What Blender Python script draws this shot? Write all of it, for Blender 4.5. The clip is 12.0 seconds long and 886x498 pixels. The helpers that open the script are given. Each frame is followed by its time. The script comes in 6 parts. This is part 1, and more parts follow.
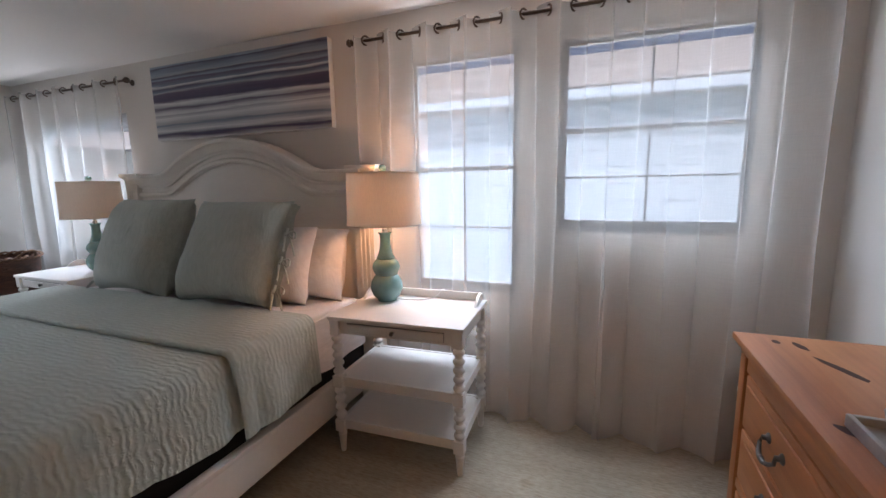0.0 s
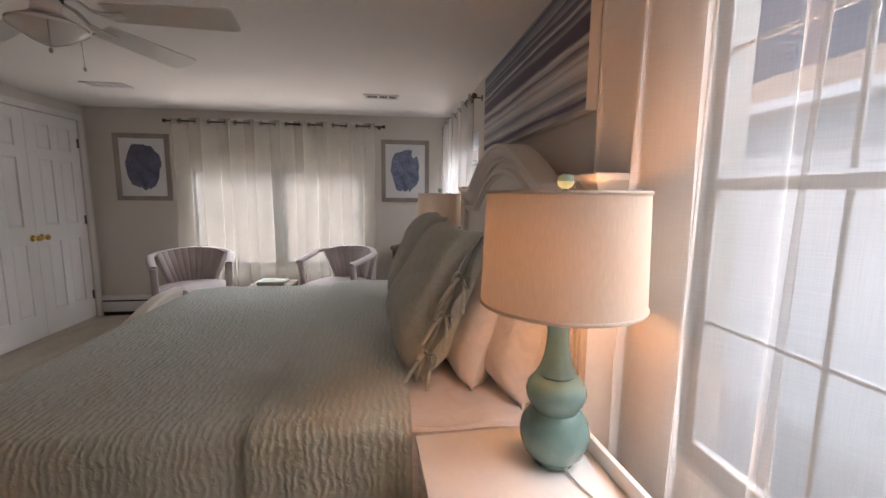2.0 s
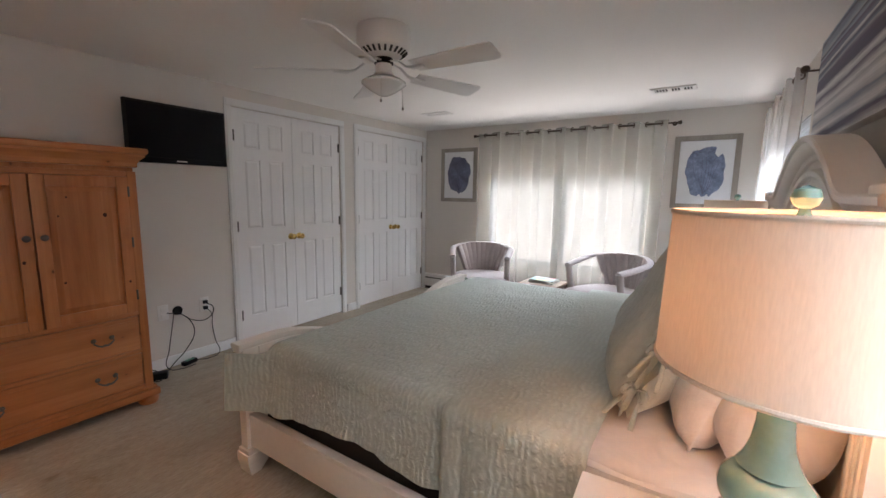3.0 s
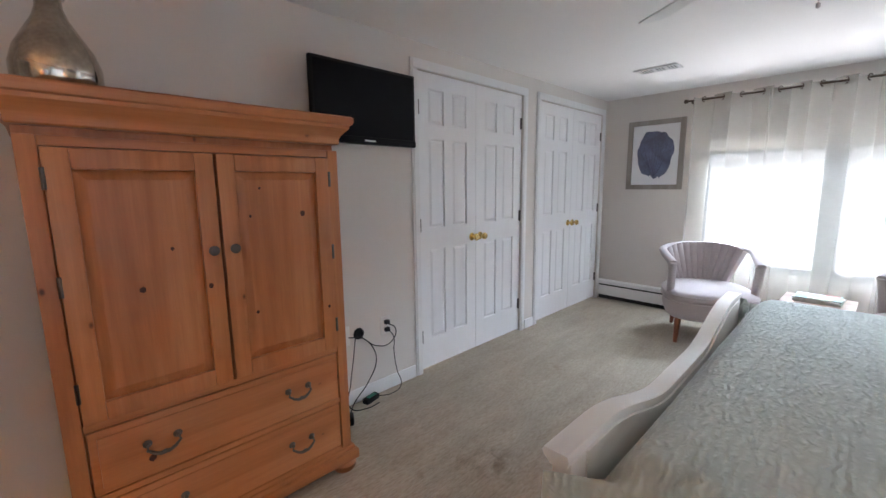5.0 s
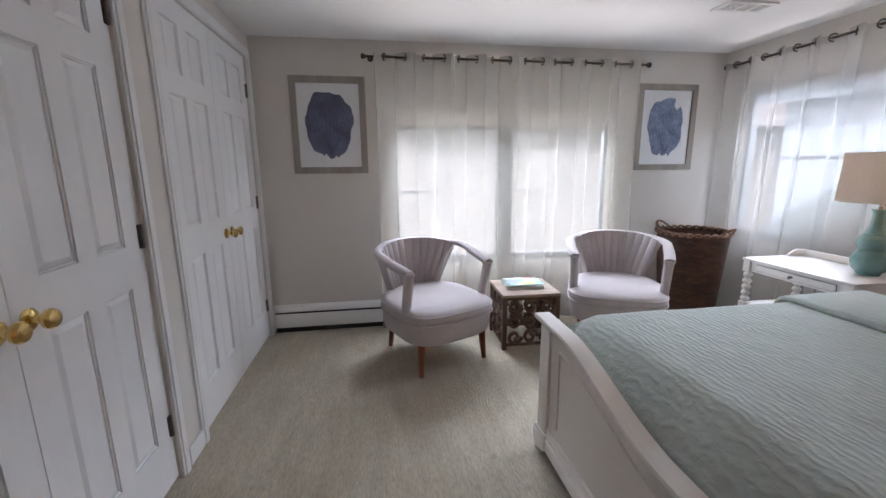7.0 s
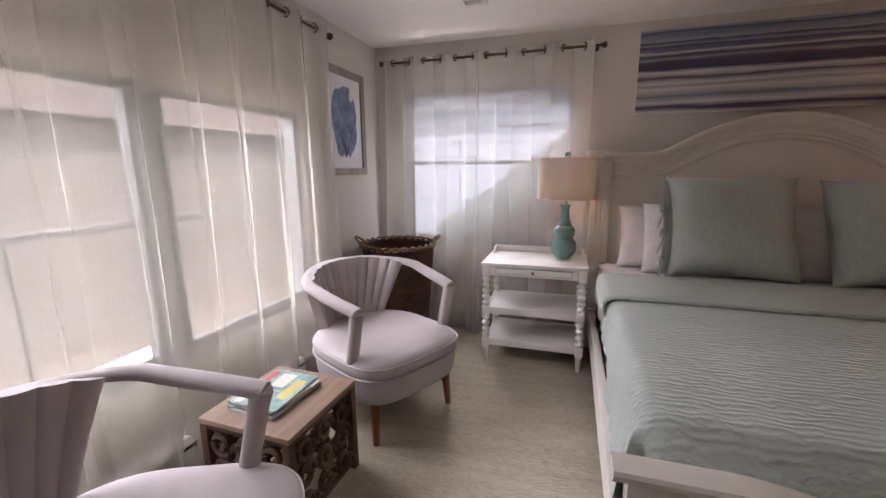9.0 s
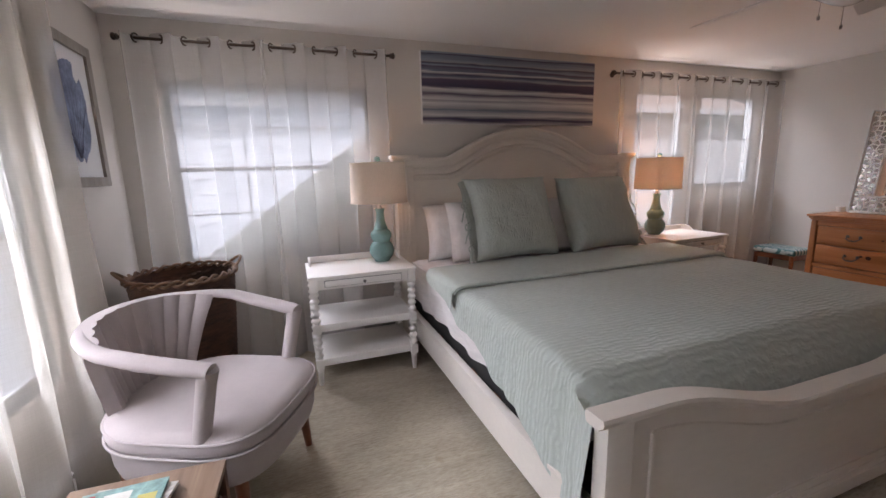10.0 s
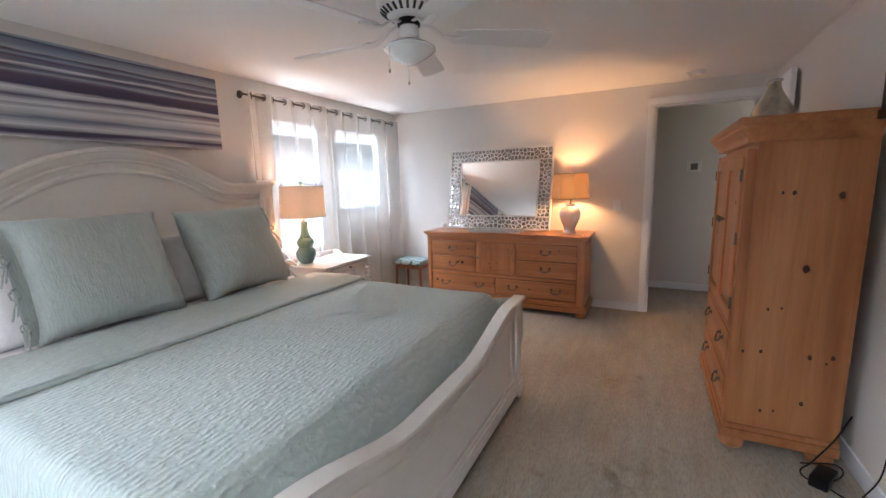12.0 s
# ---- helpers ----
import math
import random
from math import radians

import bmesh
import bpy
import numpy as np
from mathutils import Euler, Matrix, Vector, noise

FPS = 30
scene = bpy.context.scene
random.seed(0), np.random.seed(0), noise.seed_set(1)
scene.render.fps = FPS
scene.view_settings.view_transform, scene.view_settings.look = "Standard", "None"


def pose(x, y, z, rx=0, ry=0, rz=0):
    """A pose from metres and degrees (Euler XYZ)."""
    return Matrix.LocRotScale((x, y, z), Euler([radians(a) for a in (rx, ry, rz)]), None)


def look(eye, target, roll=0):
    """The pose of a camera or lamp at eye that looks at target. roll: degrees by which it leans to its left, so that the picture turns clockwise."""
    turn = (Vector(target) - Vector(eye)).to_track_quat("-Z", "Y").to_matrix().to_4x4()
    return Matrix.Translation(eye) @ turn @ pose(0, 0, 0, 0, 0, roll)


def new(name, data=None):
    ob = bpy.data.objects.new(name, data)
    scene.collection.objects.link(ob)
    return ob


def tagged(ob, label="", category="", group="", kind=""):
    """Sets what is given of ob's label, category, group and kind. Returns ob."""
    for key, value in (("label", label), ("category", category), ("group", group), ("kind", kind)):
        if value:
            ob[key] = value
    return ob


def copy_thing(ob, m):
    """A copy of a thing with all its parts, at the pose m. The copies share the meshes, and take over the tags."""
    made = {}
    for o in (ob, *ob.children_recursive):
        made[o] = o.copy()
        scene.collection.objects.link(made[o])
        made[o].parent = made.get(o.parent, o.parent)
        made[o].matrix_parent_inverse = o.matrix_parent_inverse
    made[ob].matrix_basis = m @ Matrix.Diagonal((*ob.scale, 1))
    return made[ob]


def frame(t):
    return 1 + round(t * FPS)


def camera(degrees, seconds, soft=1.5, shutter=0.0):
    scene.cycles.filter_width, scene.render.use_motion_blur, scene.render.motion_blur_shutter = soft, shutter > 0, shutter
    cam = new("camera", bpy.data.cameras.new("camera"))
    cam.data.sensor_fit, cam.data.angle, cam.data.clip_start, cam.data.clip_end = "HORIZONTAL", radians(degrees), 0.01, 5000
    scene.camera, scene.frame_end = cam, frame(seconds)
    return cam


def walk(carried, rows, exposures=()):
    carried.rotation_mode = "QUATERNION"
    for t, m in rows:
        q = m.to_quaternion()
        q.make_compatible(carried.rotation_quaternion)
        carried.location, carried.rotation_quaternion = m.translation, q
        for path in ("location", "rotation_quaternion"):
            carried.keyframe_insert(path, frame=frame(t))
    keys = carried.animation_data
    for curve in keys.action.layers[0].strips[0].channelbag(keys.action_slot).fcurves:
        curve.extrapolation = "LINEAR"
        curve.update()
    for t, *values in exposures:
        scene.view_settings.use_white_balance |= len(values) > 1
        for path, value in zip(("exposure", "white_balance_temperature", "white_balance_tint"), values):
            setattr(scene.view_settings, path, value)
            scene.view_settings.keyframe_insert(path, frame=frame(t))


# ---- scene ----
cam = camera(94.7, 12.0)
PATH = [
    (0, (4.944, 1.692, 1.282), (4.214, 3.527, 0.969), -1.0),
    (0.5, (4.955, 2.066, 1.294), (3.931, 3.754, 0.974), -1.3),
    (1, (4.911, 2.444, 1.309), (3.512, 3.841, 1.006), -1.4),
    (1.5, (4.893, 2.814, 1.329), (3.135, 3.728, 1.054), -0.3),
    (2, (4.795, 3.11, 1.335), (2.829, 3.371, 1.071), 0.5),
    (2.5, (4.713, 3.29, 1.347), (2.782, 2.849, 1.075), 0.9),
    (3, (4.741, 3.386, 1.367), (3.082, 2.303, 1.092), 0.9),
    (3.5, (4.778, 3.197, 1.341), (3.557, 1.632, 1.096), -0.2),
    (3.7, (4.786, 3.084, 1.335), (3.694, 1.425, 1.097), -0.5),
    (5.3, (4.468, 1.81, 1.312), (2.94, 0.562, 0.984), -0.7),
    (5.5, (4.361, 1.665, 1.315), (2.732, 0.554, 0.982), -0.8),
    (6, (4.044, 1.324, 1.302), (2.199, 0.641, 0.944), -0.6),
    (6.5, (3.699, 1.056, 1.302), (1.75, 0.823, 0.918), -0.7),
    (7, (3.279, 0.875, 1.292), (1.342, 1.175, 0.895), -0.5),
    (7.5, (2.848, 0.723, 1.286), (1.087, 1.579, 0.879), -0.2),
    (7.7, (2.657, 0.703, 1.284), (1.011, 1.763, 0.875), 0.2),
    (9.3, (1.278, 0.711, 1.288), (1.059, 2.661, 0.9), -0.6),
    (9.5, (1.135, 0.736, 1.289), (1.187, 2.697, 0.9), -0.6),
    (10, (0.95, 0.809, 1.276), (1.619, 2.657, 0.904), -1.5),
    (10.5, (0.839, 0.847, 1.29), (2.018, 2.42, 0.921), -2.0),
    (11, (0.809, 0.827, 1.324), (2.287, 2.124, 0.956), -2.0),
    (11.2, (0.869, 0.812, 1.336), (2.433, 2.006, 0.978), -1.9),
    (11.5, (1.034, 0.823, 1.347), (2.691, 1.889, 1.005), -1.8),
    (12, (1.358, 0.88, 1.338), (3.116, 1.781, 1.021), -1.4),
]
EXPO = [(0.0, 0.03, 6050, 18), (0.5, 0.03, 7000, 21), (1.0, -0.2, 7400, 23), (1.5, -0.3, 7250, 25), (2.5, 0.05, 7150, 23), (3.7, 0.82, 5900, 16),
        (5.5, 0.98, 6100, 18), (6.2, 0.82, 6150, 19), (7.5, 0.12, 6350, 23), (9.5, -0.15, 7150, 31), (10.5, -0.1, 6500, 22), (11.0, 0.25, 6350, 19), (12.0, 0.95, 6000, 17)]

walk(cam, [(t, look(e, a, r)) for t, e, a, r in PATH], EXPO)
# ---------------------------------------------------------------- light
XE, YN, H = 5.84, 3.825, 2.205          # east wall, north wall, ceiling
T = 0.11                                # wall thickness

world = bpy.data.worlds.new("sky")
scene.world = world
world.use_nodes = True
wn = world.node_tree
sky = wn.nodes.new("ShaderNodeTexSky")
sky.sky_type = 'NISHITA'
sky.sun_disc = False
sky.sun_elevation = radians(37.7)
sky.sun_rotation = radians(149)
sky.air_density, sky.dust_density = 0.6, 8.0
bg = wn.nodes["Background"]
bg.inputs["Strength"].default_value = 0.15
wn.links.new(sky.outputs[0], bg.inputs["Color"])


def lamp(name, kind, m, power, colour, size=0.1, size_y=None, angle=None):
    data = bpy.data.lights.new(name, kind)
    data.energy, data.color = power, colour
    if kind == 'AREA':
        data.shape, data.size, data.size_y = 'RECTANGLE', size, size_y or size
    elif kind == 'SUN':
        data.angle = radians(angle)
    else:
        data.shadow_soft_size = size
    ob = new(name, data)
    ob.matrix_world = m
    return ob


lamp("sun", 'SUN', look((6, -10, 9), (0.0, 0, 0)), 3.2, (1.0, 0.96, 0.9), angle=3)
# daylight coming through the three window openings
DAY = (0.78, 0.90, 1.0)
lamp("daylight_west", 'AREA', look((-1.9, 1.9, 2.9), (0.9, 1.9, 0.5)), 460, DAY, 3.2, 2.0)
lamp("daylight_north_west", 'AREA', look((-0.5, YN + 1.9, 3.1), (1.0, 3.0, 0.7)), 400, DAY, 2.4, 2.0)
lamp("daylight_north_east", 'AREA', look((4.7, YN + 0.95, 3.5), (4.7, 3.15, 0.6)), 480, DAY, 2.8, 1.6)
# and added fill lamps below the sills, aimed up to brighten the ceiling like ground bounce
FILL = (1.0, 0.97, 0.92)
lamp("ceiling_fill_west", 'AREA', look((-1.7, 1.9, -0.9), (0.4, 1.9, 1.6)), 120, FILL, 3.0, 1.6)
lamp("ceiling_fill_north_west", 'AREA', look((0.7, YN + 0.95, -1.9), (0.7, 3.5, 1.8)), 220, FILL, 2.0, 1.0)
lamp("ceiling_fill_north_east", 'AREA', look((4.7, YN + 0.95, -2.1), (4.7, 3.5, 1.9)), 300, FILL, 2.6, 1.1)
WARM = (1.0, 0.49, 0.20)
lamp("bulb_east", 'POINT', pose(3.904, 3.507, 1.20), 5.2, WARM, 0.035)
lamp("bulb_west", 'POINT', pose(1.489, 3.52, 1.20), 0.8, WARM, 0.035)
lamp("bulb_dresser", 'POINT', pose(5.58, 1.605, 1.26), 13.0, (1.0, 0.53, 0.21), 0.035)


# ---------------------------------------------------------------- materials
def nodes_of(name):
    m = bpy.data.materials.new(name)
    m.use_nodes = True
    nt = m.node_tree
    return m, nt, nt.nodes["Principled BSDF"]


def coords(nt, scale=(1, 1, 1), rot=(0, 0, 0)):
    tc = nt.nodes.new("ShaderNodeTexCoord")
    mp = nt.nodes.new("ShaderNodeMapping")
    mp.inputs["Scale"].default_value = scale
    mp.inputs["Rotation"].default_value = [radians(a) for a in rot]
    nt.links.new(tc.outputs["Object"], mp.inputs["Vector"])
    return mp.outputs["Vector"]


def noise_tex(nt, vec, scale, detail=4, rough=0.55, dist=0.0):
    n = nt.nodes.new("ShaderNodeTexNoise")
    n.inputs["Scale"].default_value = scale
    n.inputs["Detail"].default_value = detail
    n.inputs["Roughness"].default_value = rough
    n.inputs["Distortion"].default_value = dist
    nt.links.new(vec, n.inputs["Vector"])
    return n.outputs["Fac"]


def ramp(nt, fac, stops):
    r = nt.nodes.new("ShaderNodeValToRGB")
    e = r.color_ramp.elements
    while len(e) < len(stops):
        e.new(0.5)
    for el, (p, c) in zip(e, stops):
        el.position = p
        el.color = (*c, 1) if len(c) == 3 else c
    nt.links.new(fac, r.inputs["Fac"])
    return r.outputs["Color"]


def mixc(nt, fac, a, b, mode='MIX'):
    m = nt.nodes.new("ShaderNodeMix")
    m.data_type, m.blend_type = 'RGBA', mode
    for sock, v in ((m.inputs["Factor"], fac), (m.inputs["A"], a), (m.inputs["B"], b)):
        if isinstance(v, (int, float)):
            sock.default_value = v
        elif isinstance(v, tuple):
            sock.default_value = (*v, 1)
        else:
            nt.links.new(v, sock)
    return m.outputs["Result"]


def bump(nt, height, strength, dist, base=None):
    b = nt.nodes.new("ShaderNodeBump")
    b.inputs["Strength"].default_value = strength
    b.inputs["Distance"].default_value = dist
    nt.links.new(height, b.inputs["Height"])
    if base is not None:
        nt.links.new(base, b.inputs["Normal"])
    return b.outputs["Normal"]


def shade_of(c, k):
    return tuple(max(0.0, min(1.0, v * k)) for v in c)


def surface(name, colour, rough=0.5, metal=0.0, vary=0.08, large=1.5, fine=60, bumps=0.15, depth=0.002, stretch=(1, 1, 1), coat=0.0, sheen=0.0):
    """A plain surface with large stains, fine grain and relief."""
    m, nt, p = nodes_of(name)
    v = coords(nt, stretch)
    a = noise_tex(nt, v, large, 5, 0.6)
    b = noise_tex(nt, v, fine, 4, 0.6)
    c = ramp(nt, a, [(0.3, shade_of(colour, 1 - vary)), (0.7, shade_of(colour, 1 + vary * 0.6))])
    c2 = ramp(nt, b, [(0.3, (1 - vary * 0.8,) * 3), (0.7, (1.0,) * 3)])
    nt.links.new(mixc(nt, 1.0, c, c2, 'MULTIPLY'), p.inputs["Base Color"])
    rr = nt.nodes.new("ShaderNodeMapRange")
    rr.inputs["To Min"].default_value = max(0.02, rough - 0.08)
    rr.inputs["To Max"].default_value = min(1.0, rough + 0.08)
    nt.links.new(a, rr.inputs["Value"])
    nt.links.new(rr.outputs[0], p.inputs["Roughness"])
    p.inputs["Metallic"].default_value = metal
    p.inputs["Coat Weight"].default_value = coat
    p.inputs["Sheen Weight"].default_value = sheen
    if bumps:
        nt.links.new(bump(nt, b, bumps, depth), p.inputs["Normal"])
    return m


def wood(name, dark, mid, light, along='z', rough=0.42, knots=0.0, coat=0.15, scale=1.0):
    m, nt, p = nodes_of(name)
    k = {'x': (0.06, 1, 1), 'y': (1, 0.06, 1), 'z': (1, 1, 0.06)}[along]
    v = coords(nt, k)
    plain = coords(nt)
    a = noise_tex(nt, v, 9 * scale, 5, 0.6, 0.6)
    b = noise_tex(nt, v, 70 * scale, 3, 0.7)
    big = noise_tex(nt, plain, 1.6, 3)
    col = ramp(nt, a, [(0.28, dark), (0.5, mid), (0.72, light)])
    col = mixc(nt, 1.0, col, ramp(nt, b, [(0.3, (0.86, 0.84, 0.82)), (0.7, (1, 1, 1))]), 'MULTIPLY')
    col = mixc(nt, 1.0, col, ramp(nt, big, [(0.3, (0.88, 0.86, 0.84)), (0.7, (1.05, 1.04, 1.02))]), 'MULTIPLY')
    if knots:
        kv = coords(nt, {'x': (0.6, 1, 1), 'y': (1, 0.6, 1), 'z': (1, 1, 0.6)}[along])
        vo = nt.nodes.new("ShaderNodeTexVoronoi")
        vo.inputs["Scale"].default_value = 9.0
        nt.links.new(kv, vo.inputs["Vector"])
        sep = nt.nodes.new("ShaderNodeSeparateColor")
        nt.links.new(vo.outputs["Color"], sep.inputs[0])
        pick = nt.nodes.new("ShaderNodeMath")
        pick.operation = 'LESS_THAN'
        pick.inputs[1].default_value = knots
        nt.links.new(sep.outputs[0], pick.inputs[0])
        spot = ramp(nt, vo.outputs["Distance"], [(0.04, (1, 1, 1)), (0.08, (0, 0, 0))])
        ring = ramp(nt, vo.outputs["Distance"], [(0.08, (1, 1, 1)), (0.24, (0, 0, 0))])
        f1, f2 = nt.nodes.new("ShaderNodeMath"), nt.nodes.new("ShaderNodeMath")
        f1.operation = f2.operation = 'MULTIPLY'
        nt.links.new(spot, f1.inputs[0]); nt.links.new(pick.outputs[0], f1.inputs[1])
        nt.links.new(ring, f2.inputs[0]); nt.links.new(pick.outputs[0], f2.inputs[1])
        col = mixc(nt, f2.outputs[0], col, mixc(nt, 0.55, col, dark))
        col = mixc(nt, f1.outputs[0], col, shade_of(dark, 0.22))
    nt.links.new(col, p.inputs["Base Color"])
    p.inputs["Roughness"].default_value = rough
    p.inputs["Coat Weight"].default_value = coat
    p.inputs["Coat Roughness"].default_value = 0.25
    nt.links.new(bump(nt, b, 0.12, 0.001), p.inputs["Normal"])
    return m


def carpet_material():
    m, nt, p = nodes_of("beige loop carpet")
    v = coords(nt)
    loops = noise_tex(nt, coords(nt, (28, 110, 30), (0, 0, 0)), 1.0, 2, 0.6, 0.4)
    streak = noise_tex(nt, coords(nt, (2.2, 14, 2)), 1.0, 4, 0.65)
    stain = noise_tex(nt, v, 1.1, 5, 0.6)
    spots = noise_tex(nt, v, 5.0, 3, 0.5)
    c = ramp(nt, loops, [(0.25, (0.33, 0.28, 0.205)), (0.5, (0.43, 0.375, 0.29)), (0.78, (0.51, 0.455, 0.36))])
    c = mixc(nt, 1.0, c, ramp(nt, streak, [(0.3, (0.84, 0.83, 0.80)), (0.7, (1.06, 1.05, 1.04))]), 'MULTIPLY')
    c = mixc(nt, 1.0, c, ramp(nt, stain, [(0.35, (0.84, 0.82, 0.78)), (0.6, (1, 1, 1))]), 'MULTIPLY')
    c = mixc(nt, 1.0, c, ramp(nt, spots, [(0.24, (0.72, 0.66, 0.58)), (0.32, (1, 1, 1))]), 'MULTIPLY')
    # spilled spots by the foot of the bed
    for x, y, r, k in ((3.19, 0.95, 0.17, 0.62), (4.18, 1.045, 0.10, 0.74), (3.30, 0.80, 0.08, 0.72), (2.05, 0.62, 0.09, 0.80)):
        far = nt.nodes.new("ShaderNodeVectorMath")
        far.operation = 'DISTANCE'
        far.inputs[1].default_value = (x, y, 0)
        nt.links.new(v, far.inputs[0])
        near = nt.nodes.new("ShaderNodeMapRange")
        near.inputs["From Min"].default_value, near.inputs["From Max"].default_value = r, r * 0.2
        nt.links.new(far.outputs["Value"], near.inputs["Value"])
        blot = nt.nodes.new("ShaderNodeMath")
        blot.operation = 'MULTIPLY'
        nt.links.new(near.outputs[0], blot.inputs[0])
        nt.links.new(ramp(nt, noise_tex(nt, v, 16, 3, 0.6, 0.6), [(0.45, (0, 0, 0)), (0.62, (1, 1, 1))]), blot.inputs[1])
        c = mixc(nt, blot.outputs[0], c, mixc(nt, 1.0, c, (k, k * 0.95, k * 0.86), 'MULTIPLY'))
    nt.links.new(c, p.inputs["Base Color"])
    p.inputs["Roughness"].default_value = 0.95
    p.inputs["Sheen Weight"].default_value = 0.15
    nt.links.new(bump(nt, loops, 0.8, 0.006), p.inputs["Normal"])
    return m


def coverlet_material(name, colour, ripple=1.0):
    """Quilted cotton with close wavy ridges across the bed, broken up and puckered."""
    m, nt, p = nodes_of(name)
    wv = nt.nodes.new("ShaderNodeTexWave")
    wv.wave_type, wv.bands_direction = 'BANDS', 'Y'
    wv.inputs["Scale"].default_value = 13.5
    wv.inputs["Distortion"].default_value = 6.0
    wv.inputs["Detail"].default_value = 2.0
    wv.inputs["Detail Scale"].default_value = 1.1
    wv.inputs["Detail Roughness"].default_value = 0.45
    nt.links.new(coords(nt), wv.inputs["Vector"])
    patch = noise_tex(nt, coords(nt, (26, 34, 34)), 1.0, 2, 0.5, 0.3)
    keep = nt.nodes.new("ShaderNodeMapRange")
    keep.inputs["From Min"].default_value, keep.inputs["From Max"].default_value = 0.3, 0.62
    keep.inputs["To Min"].default_value = 0.1
    nt.links.new(patch, keep.inputs["Value"])
    rows = nt.nodes.new("ShaderNodeMath")
    rows.operation = 'MULTIPLY'
    nt.links.new(wv.outputs["Fac"], rows.inputs[0]); nt.links.new(keep.outputs[0], rows.inputs[1])
    rows = rows.outputs[0]
    fine = noise_tex(nt, coords(nt), 160, 2)
    soft = noise_tex(nt, coords(nt), 2.5, 3)
    c = ramp(nt, rows, [(0.05, shade_of(colour, 0.94)), (0.7, shade_of(colour, 1.03))])
    c = mixc(nt, 1.0, c, ramp(nt, soft, [(0.3, (0.95, 0.96, 0.95)), (0.7, (1, 1, 1))]), 'MULTIPLY')
    nt.links.new(c, p.inputs["Base Color"])
    p.inputs["Roughness"].default_value = 0.85
    p.inputs["Sheen Weight"].default_value = 0.2
    n1 = bump(nt, rows, 0.6 * ripple, 0.0055)
    n2 = bump(nt, patch, 0.4 * ripple, 0.008, n1)
    nt.links.new(bump(nt, fine, 0.2, 0.001, n2), p.inputs["Normal"])
    return m


def crinkle_material(name, colour, rows=(70, 14, 14), strength=0.4):
    m, nt, p = nodes_of(name)
    a = noise_tex(nt, coords(nt, rows), 1.0, 3, 0.6, 0.8)
    b = noise_tex(nt, coords(nt), 6, 4, 0.6, 0.6)
    fine = noise_tex(nt, coords(nt), 300, 2)
    c = ramp(nt, a, [(0.25, shade_of(colour, 0.88)), (0.7, shade_of(colour, 1.05))])
    nt.links.new(c, p.inputs["Base Color"])
    p.inputs["Roughness"].default_value = 0.88
    p.inputs["Sheen Weight"].default_value = 0.2
    n1 = bump(nt, b, strength * 0.8, 0.02)
    n2 = bump(nt, a, strength, 0.006, n1)
    nt.links.new(bump(nt, fine, 0.15, 0.001, n2), p.inputs["Normal"])
    return m


def sheer_material(name, colour, clear, thin):
    """Loosely woven linen: some light passes straight, the rest is scattered on both sides."""
    m, nt, p = nodes_of(name)
    out = nt.nodes["Material Output"]
    nt.nodes.remove(p)
    warp = noise_tex(nt, coords(nt, (650, 650, 10)), 1.0, 2, 0.6)
    weft = noise_tex(nt, coords(nt, (12, 12, 600)), 1.0, 2, 0.6)
    add = nt.nodes.new("ShaderNodeMath")
    add.operation = 'ADD'
    nt.links.new(warp, add.inputs[0]); nt.links.new(weft, add.inputs[1])
    fac = nt.nodes.new("ShaderNodeMapRange")
    fac.inputs["From Min"].default_value, fac.inputs["From Max"].default_value = 0.72, 1.28
    fac.inputs["To Min"].default_value, fac.inputs["To Max"].default_value = 1.0 - clear * 1.03, 1.0 - clear * 0.97
    nt.links.new(add.outputs[0], fac.inputs["Value"])
    stain = noise_tex(nt, coords(nt), 3.0, 3)
    c = ramp(nt, stain, [(0.3, shade_of(colour, 0.94)), (0.7, colour)])
    df, tl = nt.nodes.new("ShaderNodeBsdfDiffuse"), nt.nodes.new("ShaderNodeBsdfTranslucent")
    tr = nt.nodes.new("ShaderNodeBsdfTransparent")
    nt.links.new(c, df.inputs["Color"]); nt.links.new(c, tl.inputs["Color"])
    m1, m2 = nt.nodes.new("ShaderNodeMixShader"), nt.nodes.new("ShaderNodeMixShader")
    m1.inputs[0].default_value = thin
    nt.links.new(df.outputs[0], m1.inputs[1]); nt.links.new(tl.outputs[0], m1.inputs[2])
    nt.links.new(fac.outputs[0], m2.inputs[0])
    nt.links.new(tr.outputs[0], m2.inputs[1]); nt.links.new(m1.outputs[0], m2.inputs[2])
    nt.links.new(m2.outputs[0], out.inputs["Surface"])
    return m


def shade_material(name, colour, thin):
    """A lampshade's cloth, which lets part of the bulb's light through."""
    m, nt, p = nodes_of(name)
    out = nt.nodes["Material Output"]
    nt.nodes.remove(p)
    w = noise_tex(nt, coords(nt, (300, 300, 40)), 1.0, 3, 0.6)
    c = ramp(nt, w, [(0.3, shade_of(colour, 0.9)), (0.7, colour)])
    df, tl = nt.nodes.new("ShaderNodeBsdfDiffuse"), nt.nodes.new("ShaderNodeBsdfTranslucent")
    mx = nt.nodes.new("ShaderNodeMixShader")
    mx.inputs[0].default_value = thin
    nt.links.new(c, df.inputs["Color"]); nt.links.new(c, tl.inputs["Color"])
    nt.links.new(df.outputs[0], mx.inputs[1]); nt.links.new(tl.outputs[0], mx.inputs[2])
    nt.links.new(mx.outputs[0], out.inputs["Surface"])
    return m


def glass_material(name, tint=(0.95, 0.98, 0.97), rough=0.0):
    m, nt, p = nodes_of(name)
    p.inputs["Base Color"].default_value = (*tint, 1)
    p.inputs["Transmission Weight"].default_value = 1.0
    p.inputs["Roughness"].default_value = rough
    p.inputs["IOR"].default_value = 1.45
    return m


